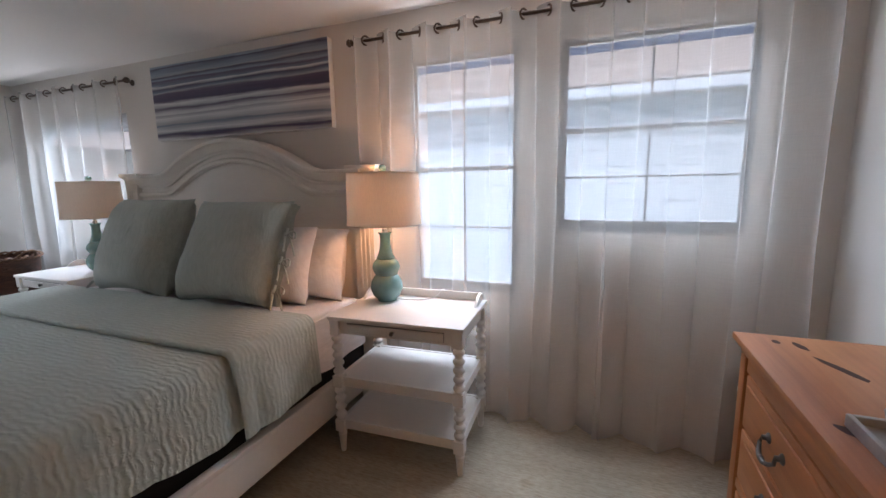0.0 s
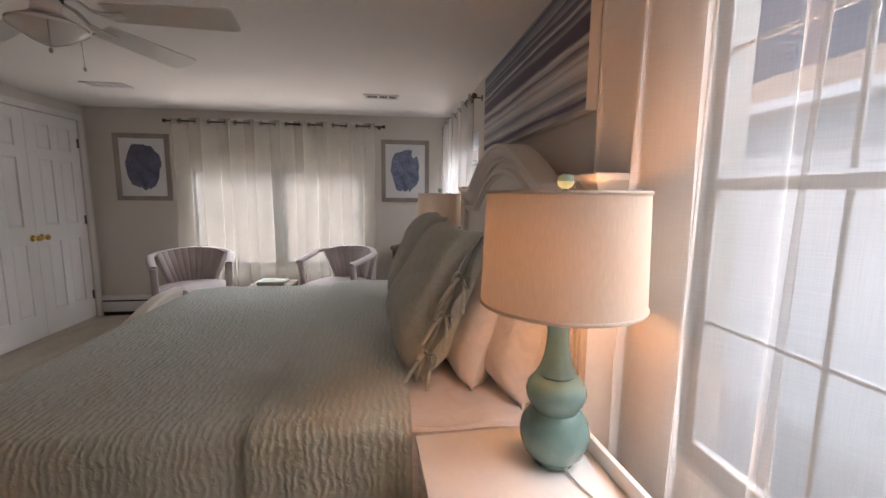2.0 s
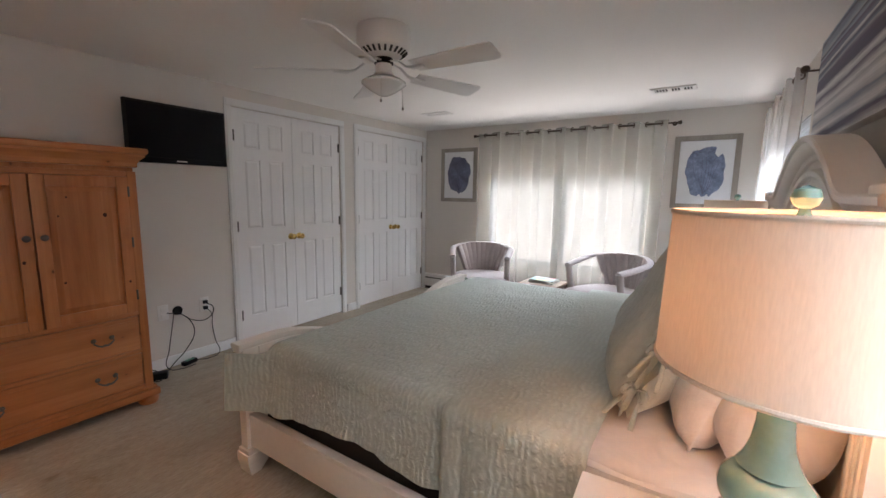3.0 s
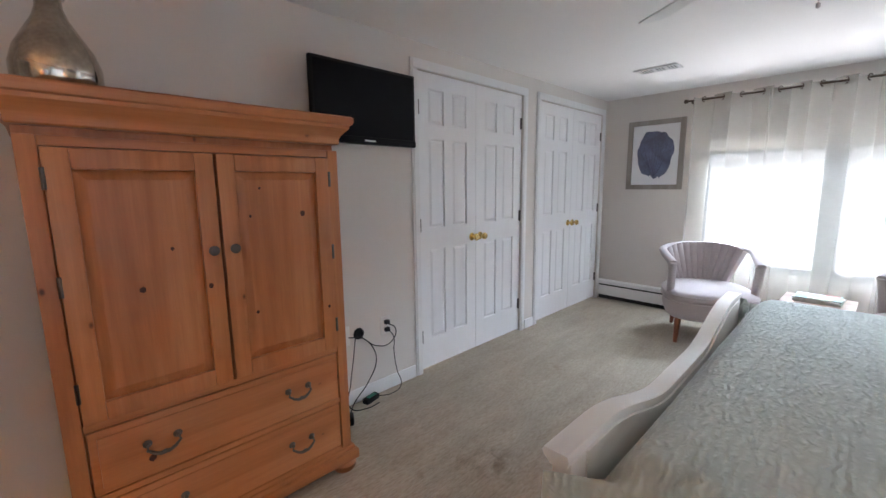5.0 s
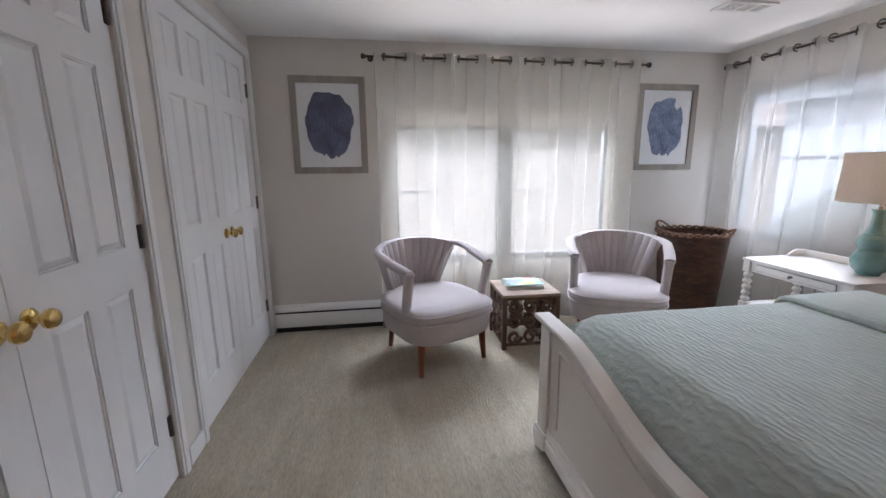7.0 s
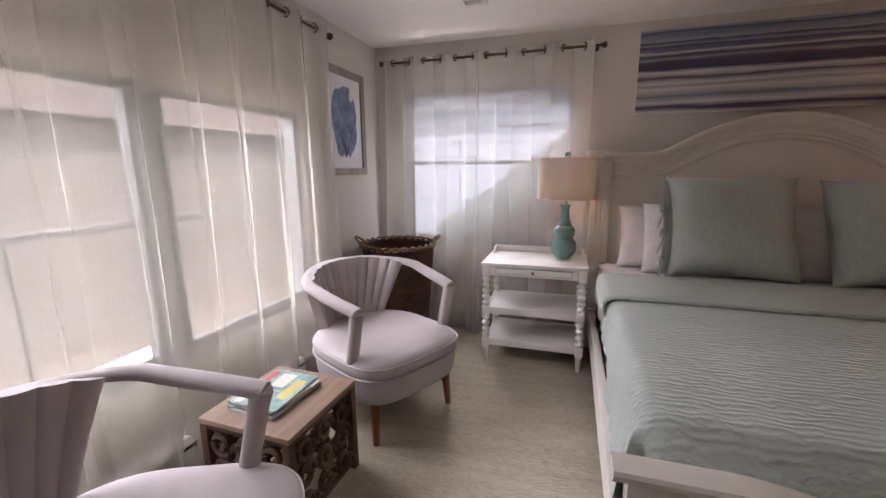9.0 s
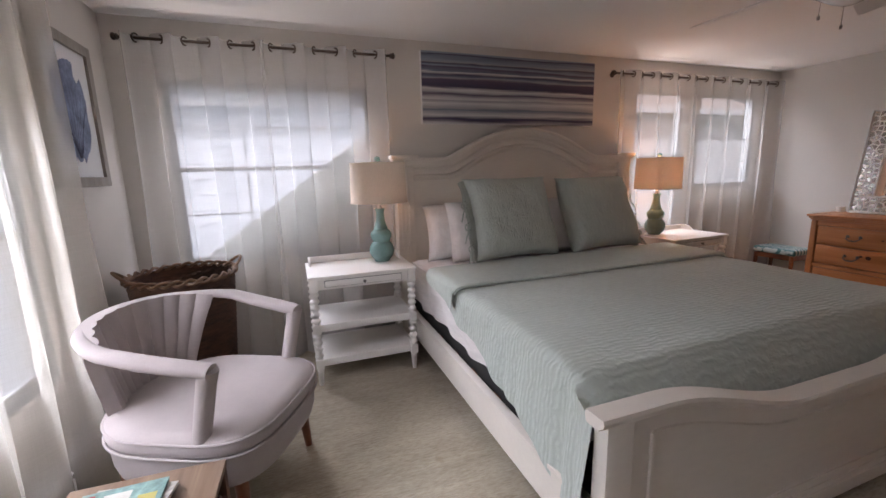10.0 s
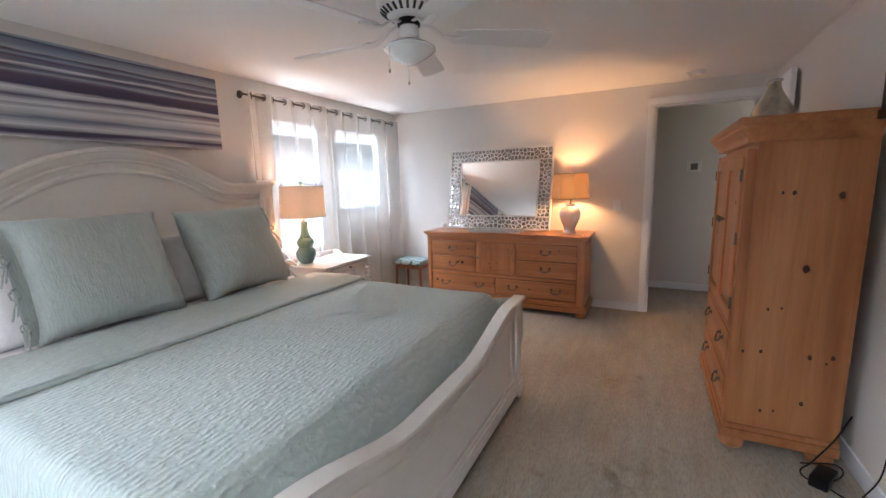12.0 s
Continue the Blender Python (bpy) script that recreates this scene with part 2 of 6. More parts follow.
def stripes_material():
    """Horizontal painted bands from the foot of the canvas (0) to its top (1)."""
    m, nt, p = nodes_of("striped canvas print")
    navy, plum, slate, mist, white, sky = (0.055, 0.05, 0.10), (0.095, 0.07, 0.125), (0.17, 0.20, 0.265), (0.37, 0.37, 0.39), (0.68, 0.67, 0.66), (0.29, 0.34, 0.41)
    bands = [(0.0, white), (0.055, plum), (0.075, navy), (0.10, mist), (0.13, white), (0.205, slate), (0.22, mist), (0.30, white), (0.345, mist), (0.36, white),
             (0.435, plum), (0.45, mist), (0.49, white), (0.515, plum), (0.53, navy), (0.625, plum), (0.65, mist), (0.665, slate), (0.70, navy), (0.735, white),
             (0.75, slate), (0.79, plum), (0.81, sky), (0.85, navy), (0.865, mist), (0.88, sky), (0.94, slate), (0.965, navy), (0.98, sky)]
    tc = nt.nodes.new("ShaderNodeTexCoord")
    sp = nt.nodes.new("ShaderNodeSeparateXYZ")
    nt.links.new(tc.outputs["Object"], sp.inputs[0])
    wob = noise_tex(nt, coords(nt, (1.1, 1, 18)), 1.0, 5, 0.65)
    w2 = nt.nodes.new("ShaderNodeMapRange")
    w2.inputs["To Min"].default_value, w2.inputs["To Max"].default_value = -0.030, 0.030
    nt.links.new(wob, w2.inputs["Value"])
    ad = nt.nodes.new("ShaderNodeMath")
    ad.operation = 'ADD'
    nt.links.new(sp.outputs["Z"], ad.inputs[0]); nt.links.new(w2.outputs[0], ad.inputs[1])
    mr = nt.nodes.new("ShaderNodeMapRange")
    mr.inputs["From Min"].default_value, mr.inputs["From Max"].default_value = -0.2515, 0.2515
    nt.links.new(ad.outputs[0], mr.inputs["Value"])
    r = nt.nodes.new("ShaderNodeValToRGB")
    e = r.color_ramp.elements
    while len(e) < len(bands):
        e.new(0.5)
    for el, (q, c) in zip(e, bands):
        el.position, el.color = q, (*c, 1)
    nt.links.new(mr.outputs[0], r.inputs["Fac"])
    brush = noise_tex(nt, coords(nt, (1.5, 1, 160)), 1.0, 4, 0.7)
    c = mixc(nt, 1.0, r.outputs["Color"], ramp(nt, brush, [(0.3, (0.80, 0.80, 0.82)), (0.7, (1.1, 1.1, 1.1))]), 'MULTIPLY')
    nt.links.new(c, p.inputs["Base Color"])
    p.inputs["Roughness"].default_value = 0.6
    nt.links.new(bump(nt, noise_tex(nt, coords(nt), 400, 2), 0.2, 0.001), p.inputs["Normal"])
    return m


M_WALL = surface("greige wall paint", (0.71, 0.67, 0.62), 0.75, vary=0.03, large=0.8, fine=140, bumps=0.08)
M_HALL = surface("grey hall paint", (0.71, 0.67, 0.62), 0.75, vary=0.03, large=0.8, fine=140, bumps=0.08)
M_CEIL = surface("white ceiling paint", (0.86, 0.845, 0.82), 0.85, vary=0.03, large=0.6, fine=90, bumps=0.12)
M_TRIM = surface("white trim paint", (0.80, 0.80, 0.79), 0.38, vary=0.03, large=2, fine=80, bumps=0.05)
M_DOOR = surface("white door enamel", (0.84, 0.84, 0.84), 0.33, vary=0.03, large=2, fine=30, bumps=0.10, stretch=(1, 1, 0.15))
M_CARPET = carpet_material()
M_CREAM = surface("cream furniture paint", (0.82, 0.765, 0.69), 0.42, vary=0.05, large=3, fine=50, bumps=0.12, stretch=(0.3, 1, 1))
M_WHITE = surface("white furniture paint", (0.80, 0.77, 0.73), 0.4, vary=0.04, large=3, fine=60, bumps=0.1)
M_GREEN = coverlet_material("pale green coverlet", (0.51, 0.565, 0.515))
M_FOLD = coverlet_material("pale green folded coverlet", (0.49, 0.545, 0.495), 0.7)
M_SHAM = crinkle_material("grey green crinkled linen", (0.45, 0.49, 0.445), (95, 18, 16), 0.75)
M_SHEET = crinkle_material("white cotton sheet", (0.80, 0.765, 0.75), (8, 8, 40), 0.35)
M_PILLOW = crinkle_material("white pillowcase", (0.80, 0.765, 0.745), (12, 12, 12), 0.45)
M_PINE_Z = wood("orange pine upright", (0.35, 0.115, 0.034), (0.48, 0.185, 0.062), (0.57, 0.25, 0.10), 'z', knots=0.5)
M_PINE_X = wood("orange pine along x", (0.35, 0.115, 0.034), (0.48, 0.185, 0.062), (0.57, 0.25, 0.10), 'x', knots=0.3)
M_PINE_Y = wood("orange pine along y", (0.34, 0.11, 0.032), (0.47, 0.18, 0.060), (0.56, 0.24, 0.095), 'y', knots=0.35)
M_LEG = wood("red brown leg wood", (0.13, 0.036, 0.015), (0.22, 0.068, 0.027), (0.30, 0.10, 0.04), 'z', rough=0.3)
M_TABLE = wood("weathered brown wood", (0.17, 0.105, 0.068), (0.28, 0.185, 0.125), (0.37, 0.265, 0.185), 'y', rough=0.6, coat=0.0)
M_CARVED = wood("dark carved wood", (0.055, 0.026, 0.015), (0.11, 0.055, 0.032), (0.17, 0.09, 0.055), 'z', rough=0.6, coat=0.0)
M_LILAC = surface("pale lilac velvet", (0.46, 0.405, 0.395), 0.85, vary=0.08, large=6, fine=220, bumps=0.3, sheen=0.12)
M_SHEER = sheer_material("white sheer linen", (0.90, 0.88, 0.85), 0.64, 0.08)
M_SHEER_W = sheer_material("cream sheer linen", (0.90, 0.87, 0.80), 0.68, 0.07)
M_BRONZE = surface("dark bronze metal", (0.10, 0.075, 0.06), 0.35, 0.85, vary=0.2, large=10, fine=120)
M_IRON = surface("dark pewter metal", (0.16, 0.15, 0.14), 0.4, 0.9, vary=0.2, large=12, fine=140)
M_NICKEL = surface("brushed nickel metal", (0.55, 0.53, 0.51), 0.3, 1.0, vary=0.1, large=10, fine=120)
M_BRASS = surface("polished brass", (0.80, 0.58, 0.22), 0.16, 1.0, vary=0.08, large=12, fine=90, bumps=0.02)
M_TEAL = surface("teal glazed ceramic", (0.17, 0.32, 0.30), 0.16, vary=0.14, large=9, fine=40, bumps=0.08, coat=0.6)
M_CERAMIC = surface("white glazed ceramic", (0.80, 0.78, 0.74), 0.2, vary=0.03, large=6, fine=40, bumps=0.03, coat=0.5)
M_SHADE = shade_material("off white lampshade linen", (0.78, 0.67, 0.56), 0.075)
M_BLIND = shade_material("white pleated blind cloth", (0.86, 0.88, 0.90), 0.55)
M_AMBER = shade_material("brown lampshade cloth", (0.50, 0.31, 0.16), 0.06)
M_BLACK = surface("black plastic", (0.012, 0.012, 0.013), 0.35, vary=0.1, large=6, fine=200, bumps=0.05)
M_SCREEN = surface("dark glossy screen", (0.006, 0.006, 0.009), 0.22, vary=0.05, large=2, fine=30, bumps=0.0)
for _m in (M_SCREEN, M_BLACK):
    _m.node_tree.nodes["Principled BSDF"].inputs["Specular IOR Level"].default_value = 0.12
M_KNOT = surface("dark pine knot", (0.06, 0.014, 0.006), 0.6, vary=0.4, large=60, fine=200)
M_FAN = surface("white fan enamel", (0.78, 0.77, 0.75), 0.35, vary=0.03, large=4, fine=60, bumps=0.04)
M_OPAL = surface("white opal glass", (0.80, 0.80, 0.79), 0.12, vary=0.02, large=6, fine=60, bumps=0.02, coat=0.6)
M_DARK = surface("black bed foundation cloth", (0.014, 0.012, 0.012), 0.9, vary=0.15, large=5, fine=200)
# near-black that puts shade inside vents and slots into the colour
M_VENT_SHADE = surface("near-black vent shade", (0.03, 0.03, 0.03), 0.8)
M_FRAME = wood("grey washed picture frame", (0.27, 0.245, 0.215), (0.36, 0.33, 0.295), (0.43, 0.40, 0.36), 'z', rough=0.55, coat=0.0)
M_MAT = surface("white picture paper", (0.80, 0.81, 0.82), 0.6, vary=0.02, large=3, fine=200, bumps=0.03)
M_CORAL = surface("blue watercolour wash", (0.155, 0.17, 0.265), 0.65, vary=0.38, large=9, fine=55, bumps=0.03)
M_CORAL_PALE = surface("pale blue watercolour wash", (0.25, 0.31, 0.47), 0.65, vary=0.4, large=14, fine=55, bumps=0.03)
M_VEIN = surface("dark blue watercolour lines", (0.085, 0.09, 0.17), 0.65, vary=0.3, large=14, fine=55, bumps=0.03)
M_STRIPE = stripes_material()
M_CANVAS = surface("white canvas edge", (0.78, 0.76, 0.73), 0.7, vary=0.04, fine=300, bumps=0.2)
M_WICKER = surface("brown wicker", (0.115, 0.048, 0.026), 0.6, vary=0.55, large=7, fine=20, bumps=0.8, depth=0.006, stretch=(1.0, 1.0, 3.6))
M_RIM = wood("tan wicker rim", (0.11, 0.05, 0.025), (0.19, 0.095, 0.048), (0.27, 0.15, 0.08), 'x', rough=0.55, coat=0.05, scale=2)
M_MIRROR, _nt, _p = nodes_of("mirror glass")
_p.inputs["Base Color"].default_value = (0.88, 0.89, 0.89, 1)
_p.inputs["Metallic"].default_value, _p.inputs["Roughness"].default_value = 1.0, 0.015
M_CELL = surface("smoked silver cell", (0.40, 0.375, 0.35), 0.26, 0.9, vary=0.3, large=30, fine=120)
M_WEB = surface("pale silver web", (0.72, 0.70, 0.67), 0.3, vary=0.08, large=20, fine=120)
M_GLASS = glass_material("window glass")
M_MERCURY = surface("mercury glass", (0.62, 0.58, 0.50), 0.1, 0.92, vary=0.3, large=16, fine=90, bumps=0.08)
M_TRAY = surface("grey metal tray", (0.52, 0.52, 0.52), 0.3, 0.75, vary=0.15, large=10, fine=100)
M_PLATE = surface("white plastic plate", (0.78, 0.77, 0.74), 0.35, vary=0.02, fine=100, bumps=0.02)
M_FAR = surface("grey siding of the added west house", (0.46, 0.47, 0.47), 0.7, vary=0.06, large=1, fine=30)
M_SIDING = surface("pale blue grey siding", (0.33, 0.395, 0.48), 0.7, vary=0.06, large=1, fine=30)
M_ROOF = surface("grey shingles", (0.40, 0.39, 0.40), 0.9, vary=0.2, large=2, fine=25)
M_CONCRETE = surface("pale concrete", (0.55, 0.54, 0.52), 0.85, vary=0.12, large=0.8, fine=25)
M_GRASS = surface("lawn", (0.08, 0.12, 0.04), 0.9, vary=0.3, large=1, fine=20)
# backlit shade put into the frame colour, so the window lamps don't overlight it
M_SASH = surface("window frame vinyl greyed as backlit", (0.33, 0.335, 0.335), 0.5, vary=0.05, large=3, fine=60, bumps=0.05)
M_BOARD = surface("pale painted board", (0.60, 0.585, 0.56), 0.7, vary=0.05, large=2, fine=40)


# ---------------------------------------------------------------- mesh helpers
def box(bm, x0, x1, y0, y1, z0, z1, bevel=0.0, seg=2):
    r = bmesh.ops.create_cube(bm, size=1.0)
    for v in r["verts"]:
        v.co = Vector((x0 + (x1 - x0) * (v.co.x + 0.5), y0 + (y1 - y0) * (v.co.y + 0.5), z0 + (z1 - z0) * (v.co.z + 0.5)))
    if bevel:
        es = list({e for v in r["verts"] for e in v.link_edges})
        bmesh.ops.bevel(bm, geom=es, offset=bevel, segments=seg, affect='EDGES', profile=0.6)
    return bm


def boxm(*a, **k):
    return box(bmesh.new(), *a, **k)


def lathe(bm, prof, seg=24, at=(0, 0, 0), squash=(1, 1)):
    rings = []
    for r, z in prof:
        if r < 1e-5:
            rings.append([bm.verts.new((at[0], at[1], at[2] + z))])
        else:
            rings.append([bm.verts.new((at[0] + squash[0] * r * math.cos(2 * math.pi * i / seg),
                                        at[1] + squash[1] * r * math.sin(2 * math.pi * i / seg), at[2] + z)) for i in range(seg)])
    for a, b in zip(rings, rings[1:]):
        for i in range(seg):
            j = (i + 1) % seg
            q = [a[i % len(a)], a[j % len(a)], b[j % len(b)], b[i % len(b)]]
            q = list(dict.fromkeys(q))
            if len(q) > 2:
                bm.faces.new(q)
    for ring, flip in ((rings[0], True), (rings[-1], False)):
        if len(ring) > 2:
            bm.faces.new(ring[::-1] if flip else ring)
    return bm


def tube(bm, pts, r, seg=8, flat=1.0, close=False):
    """A tube through points; r is a number or a list; flat squeezes it upright."""
    pts = [Vector(p) for p in pts]
    n = len(pts)
    rings = []
    for i, p in enumerate(pts):
        if close:
            d = pts[(i + 1) % n] - pts[i - 1]
        else:
            d = pts[min(i + 1, n - 1)] - pts[max(i - 1, 0)]
        d.normalize()
        up = Vector((0, 0, 1)) if abs(d.z) < 0.9 else Vector((1, 0, 0))
        s = d.cross(up).normalized()
        u = s.cross(d).normalized()
        rr = r[i] if isinstance(r, (list, tuple)) else r
        rings.append([bm.verts.new(p + s * (rr * math.cos(2 * math.pi * k / seg)) + u * (flat * rr * math.sin(2 * math.pi * k / seg))) for k in range(seg)])
    for i in range(n if close else n - 1):
        a, b = rings[i], rings[(i + 1) % n]
        for k in range(seg):
            l = (k + 1) % seg
            bm.faces.new((a[k], a[l], b[l], b[k]))
    if not close:
        bm.faces.new(rings[0][::-1])
        bm.faces.new(rings[-1])
    return bm


def sheet(bm, nu, nv, f, wrap=False):
    """A surface f(u, v), u and v from 0 to 1."""
    g = [[bm.verts.new(f(i / nu, j / nv)) for j in range(nv + 1)] for i in range(nu if wrap else nu + 1)]
    for i in range(nu):
        k = (i + 1) % len(g)
        for j in range(nv):
            bm.faces.new((g[i][j], g[k][j], g[k][j + 1], g[i][j + 1]))
    return bm


def sweep(bm, path, prof):
    """A closed profile of (side, up) offsets carried along a path of (point, side direction, up direction)."""
    rings = [[bm.verts.new(Vector(p) + Vector(s) * a + Vector(u) * b) for a, b in prof] for p, s, u in path]
    n = len(prof)
    for a, b in zip(rings, rings[1:]):
        for k in range(n):
            l = (k + 1) % n
            bm.faces.new((a[k], a[l], b[l], b[k]))
    bm.faces.new(rings[0][::-1])
    bm.faces.new(rings[-1])
    return bm


def prism(bm, outline, lift):
    """An outline of 3D points carried by the vector lift and closed."""
    lift = Vector(lift)
    a = [bm.verts.new(p) for p in outline]
    b = [bm.verts.new(Vector(p) + lift) for p in outline]
    n = len(a)
    for k in range(n):
        l = (k + 1) % n
        bm.faces.new((a[k], a[l], b[l], b[k]))
    bm.faces.new(a[::-1])
    bm.faces.new(b)
    return bm


def solid(name, bm, material, smooth=30):
    bmesh.ops.recalc_face_normals(bm, faces=bm.faces)
    me = bpy.data.meshes.new(name)
    bm.to_mesh(me)
    bm.free()
    me.materials.append(material)
    if smooth:
        me.shade_smooth()
        me.set_sharp_from_angle(angle=radians(smooth))
    return me


def part(name, bm, material, parent, label="", at=None, smooth=35):
    ob = new(name, solid(name, bm, material, smooth))
    ob.parent = parent
    if at is not None:
        ob.matrix_basis = at
    return tagged(ob, label)


def thing(name, label, category, m=None, group="", kind=""):
    ob = new(name)
    ob.empty_display_size = 0.1
    if m is not None:
        ob.matrix_basis = m
    return tagged(ob, label, category, group, kind)


def setting(name, bm, material, label="", category="", smooth=30):
    ob = new(name, solid(name, bm, material, smooth))
    return tagged(ob, label, category, kind="structure")


def smoothstep(t):
    t = max(0.0, min(1.0, t))
    return t * t * (3 - 2 * t)


# ---------------------------------------------------------------- the room
def wall(name, axis, pos, out, a0, a1, z0, z1, holes, material, label):
    """A wall in the plane axis = pos, of thickness T on the side out, with holes (a0, a1, z0, z1) right through."""
    bm = bmesh.new()
    ca = sorted({a0, a1, *[h[0] for h in holes], *[h[1] for h in holes]})
    cz = sorted({z0, z1, *[h[2] for h in holes], *[h[3] for h in holes]})
    lo, hi = sorted((pos, pos + out * T))
    for b0, b1 in zip(ca, ca[1:]):
        run = None
        for y0, y1 in zip(cz, cz[1:]):
            free = not any(h[0] <= b0 and b1 <= h[1] and h[2] <= y0 and y1 <= h[3] for h in holes)
            if free:
                run = (run[0], y1) if run else (y0, y1)
            if run and (not free or y1 == cz[-1]):
                box(bm, *((lo, hi, b0, b1) if axis == 'x' else (b0, b1, lo, hi)), *run)
                run = None
    return setting(name, bm, material, label, "wall", smooth=0)


WW = (1.00, 2.80, 0.50, 1.60)            # west window: y0 y1 z0 z1
NW = (0.27, 1.51, 0.70, 1.87)            # north-west window: x0 x1 z0 z1
NA = (3.92, 4.52, 0.68, 1.95)            # north-east pair, the tall one
NB = (4.72, 5.52, 1.035, 1.95)           # and the short one
C1 = (1.61, 2.79, 0.0, 2.045)            # closets: x0 x1 z0 z1
C2 = (0.10, 1.345, 0.0, 2.045)
DW = (0.10, 0.885, 0.0, 2.015)           # doorway in the east wall: y0 y1 z0 z1

wall("wall_west", 'x', 0.0, -1, -T, YN + T, 0, H, [WW], M_WALL, "greige painted wall with a wide window")
wall("wall_north", 'y', YN, 1, 0, XE, 0, H, [NW, NA, NB], M_WALL, "greige painted wall with windows beside the bed")
wall("wall_south", 'y', 0.0, -1, 0, XE, 0, H, [C1, C2], M_WALL, "greige painted wall with two closets")
wall("wall_east", 'x', XE, 1, -T, YN + T, 0, H, [DW], M_WALL, "greige painted wall with an open doorway")
setting("wall_closet_back", boxm(-T, 3.0, -0.75, -0.62, 0, H), M_WALL, "plain wall at the back of the closets", "wall")
setting("wall_hall_east", boxm(6.95, 7.08, -0.9, 1.9, 0, H), M_HALL, "plain grey hallway wall", "wall")
setting("wall_hall_north", boxm(XE + T, 6.95, 1.5, 1.62, 0, H), M_HALL, "plain grey hallway wall", "wall")
setting("wall_hall_south", boxm(XE + T, 6.95, -0.72, -0.6, 0, H), M_HALL, "plain grey hallway wall", "wall")
setting("floor", boxm(-T, 7.08, -0.75, YN + T, -0.12, 0.0), M_CARPET, "worn beige loop pile carpet with faint stains", "carpet")
setting("ceiling", boxm(-T, 7.08, -0.75, YN + T, H, H + 0.12), M_CEIL, "plain white painted ceiling", "ceiling")


def skirting(name, path_boxes):
    bm = bmesh.new()
    for x0, x1, y0, y1 in path_boxes:
        box(bm, x0, x1, y0, y1, 0.0, 0.085, 0.004)
    return setting(name, bm, M_TRIM, "white painted baseboard", "baseboard")


skirting("baseboard_south", [(2.857, XE, 0.001, 0.014), (1.408, 1.542, 0.001, 0.014)])
skirting("baseboard_east", [(XE - 0.014, XE - 0.001, 0.96, YN - 0.001)])
skirting("baseboard_north", [(0.016, XE - 0.016, YN - 0.014, YN - 0.001)])
skirting("baseboard_hall", [(6.935, 6.949, -0.59, 1.49)])


# ---------------------------------------------------------------- windows
def window(name, axis, pos, out, a0, a1, z0, z1, cols, rows, label):
    """A double-hung window set back in its opening; out is the outward direction."""
    w = thing(name, label, "window", kind="structure")

    def slab(b0, b1, d0, d1, y0, y1, bev=0.003):
        p, q = sorted((pos + out * d0, pos + out * d1))
        return boxm(*((p, q, b0, b1) if axis == 'x' else (b0, b1, p, q)), y0, y1, bevel=bev, seg=1)
    g, d0, d1 = 0.034, 0.016, 0.038
    e = 0.002
    j = 0.010
    part("jamb", slab(a0 + e, a0 + j, 0.004, 0.108, z0 + e, z1 - e), M_SASH, w)
    part("jamb", slab(a1 - j, a1 - e, 0.004, 0.108, z0 + e, z1 - e), M_SASH, w)
    part("jamb", slab(a0 + j, a1 - j, 0.004, 0.108, z1 - j, z1 - e), M_SASH, w)
    part("window_sill", slab(a0 + j, a1 - j, 0.004, 0.108, z0 + e, z0 + j), M_SASH, w)
    part("window_frame", slab(a0 + j, a0 + g, d0, d1, z0 + j, z1 - j), M_SASH, w)
    part("window_frame", slab(a1 - g, a1 - j, d0, d1, z0 + j, z1 - j), M_SASH, w)
    part("window_frame", slab(a0 + g, a1 - g, d0, d1, z1 - g, z1 - j), M_SASH, w)
    part("window_frame", slab(a0 + g, a1 - g, d0, d1, z0 + j, z0 + 0.062), M_SASH, w)
    zm = z0 + (z1 - z0) * 0.54
    part("meeting_rail", slab(a0 + g, a1 - g, 0.018, 0.036, zm - 0.018, zm + 0.012), M_SASH, w)
    for i in range(1, cols):
        c = a0 + (a1 - a0) * i / cols
        part("muntin", slab(c - 0.0055, c + 0.0055, 0.022, 0.032, z0 + 0.062, zm - 0.018, 0.002), M_SASH, w)
        part("muntin", slab(c - 0.0055, c + 0.0055, 0.022, 0.032, zm + 0.018, z1 - g, 0.002), M_SASH, w)
    for lo, hi in ((z0 + 0.062, zm - 0.018), (zm + 0.018, z1 - g)):
        for j in range(1, rows):
            c = lo + (hi - lo) * j / rows
            part("muntin", slab(a0 + g, a1 - g, 0.0225, 0.0315, c - 0.0055, c + 0.0055, 0.002), M_SASH, w)
        pane = part("pane", slab(a0 + g, a1 - g, 0.0255, 0.0285, lo, hi, 0), M_GLASS, w, smooth=0)
        pane.visible_shadow = False
    return w


window("window_1", 'x', 0.0, -1, WW[0], 1.86, WW[2], WW[3], 2, 2, "double-hung window, frame greyed as backlit, behind sheer curtains")
window("window_2", 'x', 0.0, -1, 1.94, WW[1], WW[2], WW[3], 2, 2, "double-hung window, frame greyed as backlit, behind sheer curtains")
setting("trim_window_mullion", boxm(-0.105, -0.012, 1.862, 1.938, WW[2] + 0.002, WW[3] - 0.002, 0.004), M_SASH, "mullion between two windows, greyed as backlit", "trim")
window("window_3", 'y', YN, 1, *NW, 3, 2, "grey window with a rolled-up blind behind sheers")
window("window_4", 'y', YN, 1, *NA, 2, 2, "tall grey double-hung window behind sheers")
window("window_5", 'y', YN, 1, *NB, 2, 2, "shorter grey double-hung window behind sheers")

# the blind half drawn at the top of the north-west window
blind = thing("window_blind", "white pleated blind drawn up at the window's top", "blind", pose(0.89, YN + 0.02, 0))
for k in range(6):
    z = 1.728 + k * 0.022
    part("slat", boxm(-0.60, 0.60, -0.012, 0.014, z, z + 0.0205, 0.006), M_BLIND, blind)
part("headrail", boxm(-0.605, 0.605, -0.016, 0.018, 1.861, 1.868, 0.002), M_TRIM, blind)


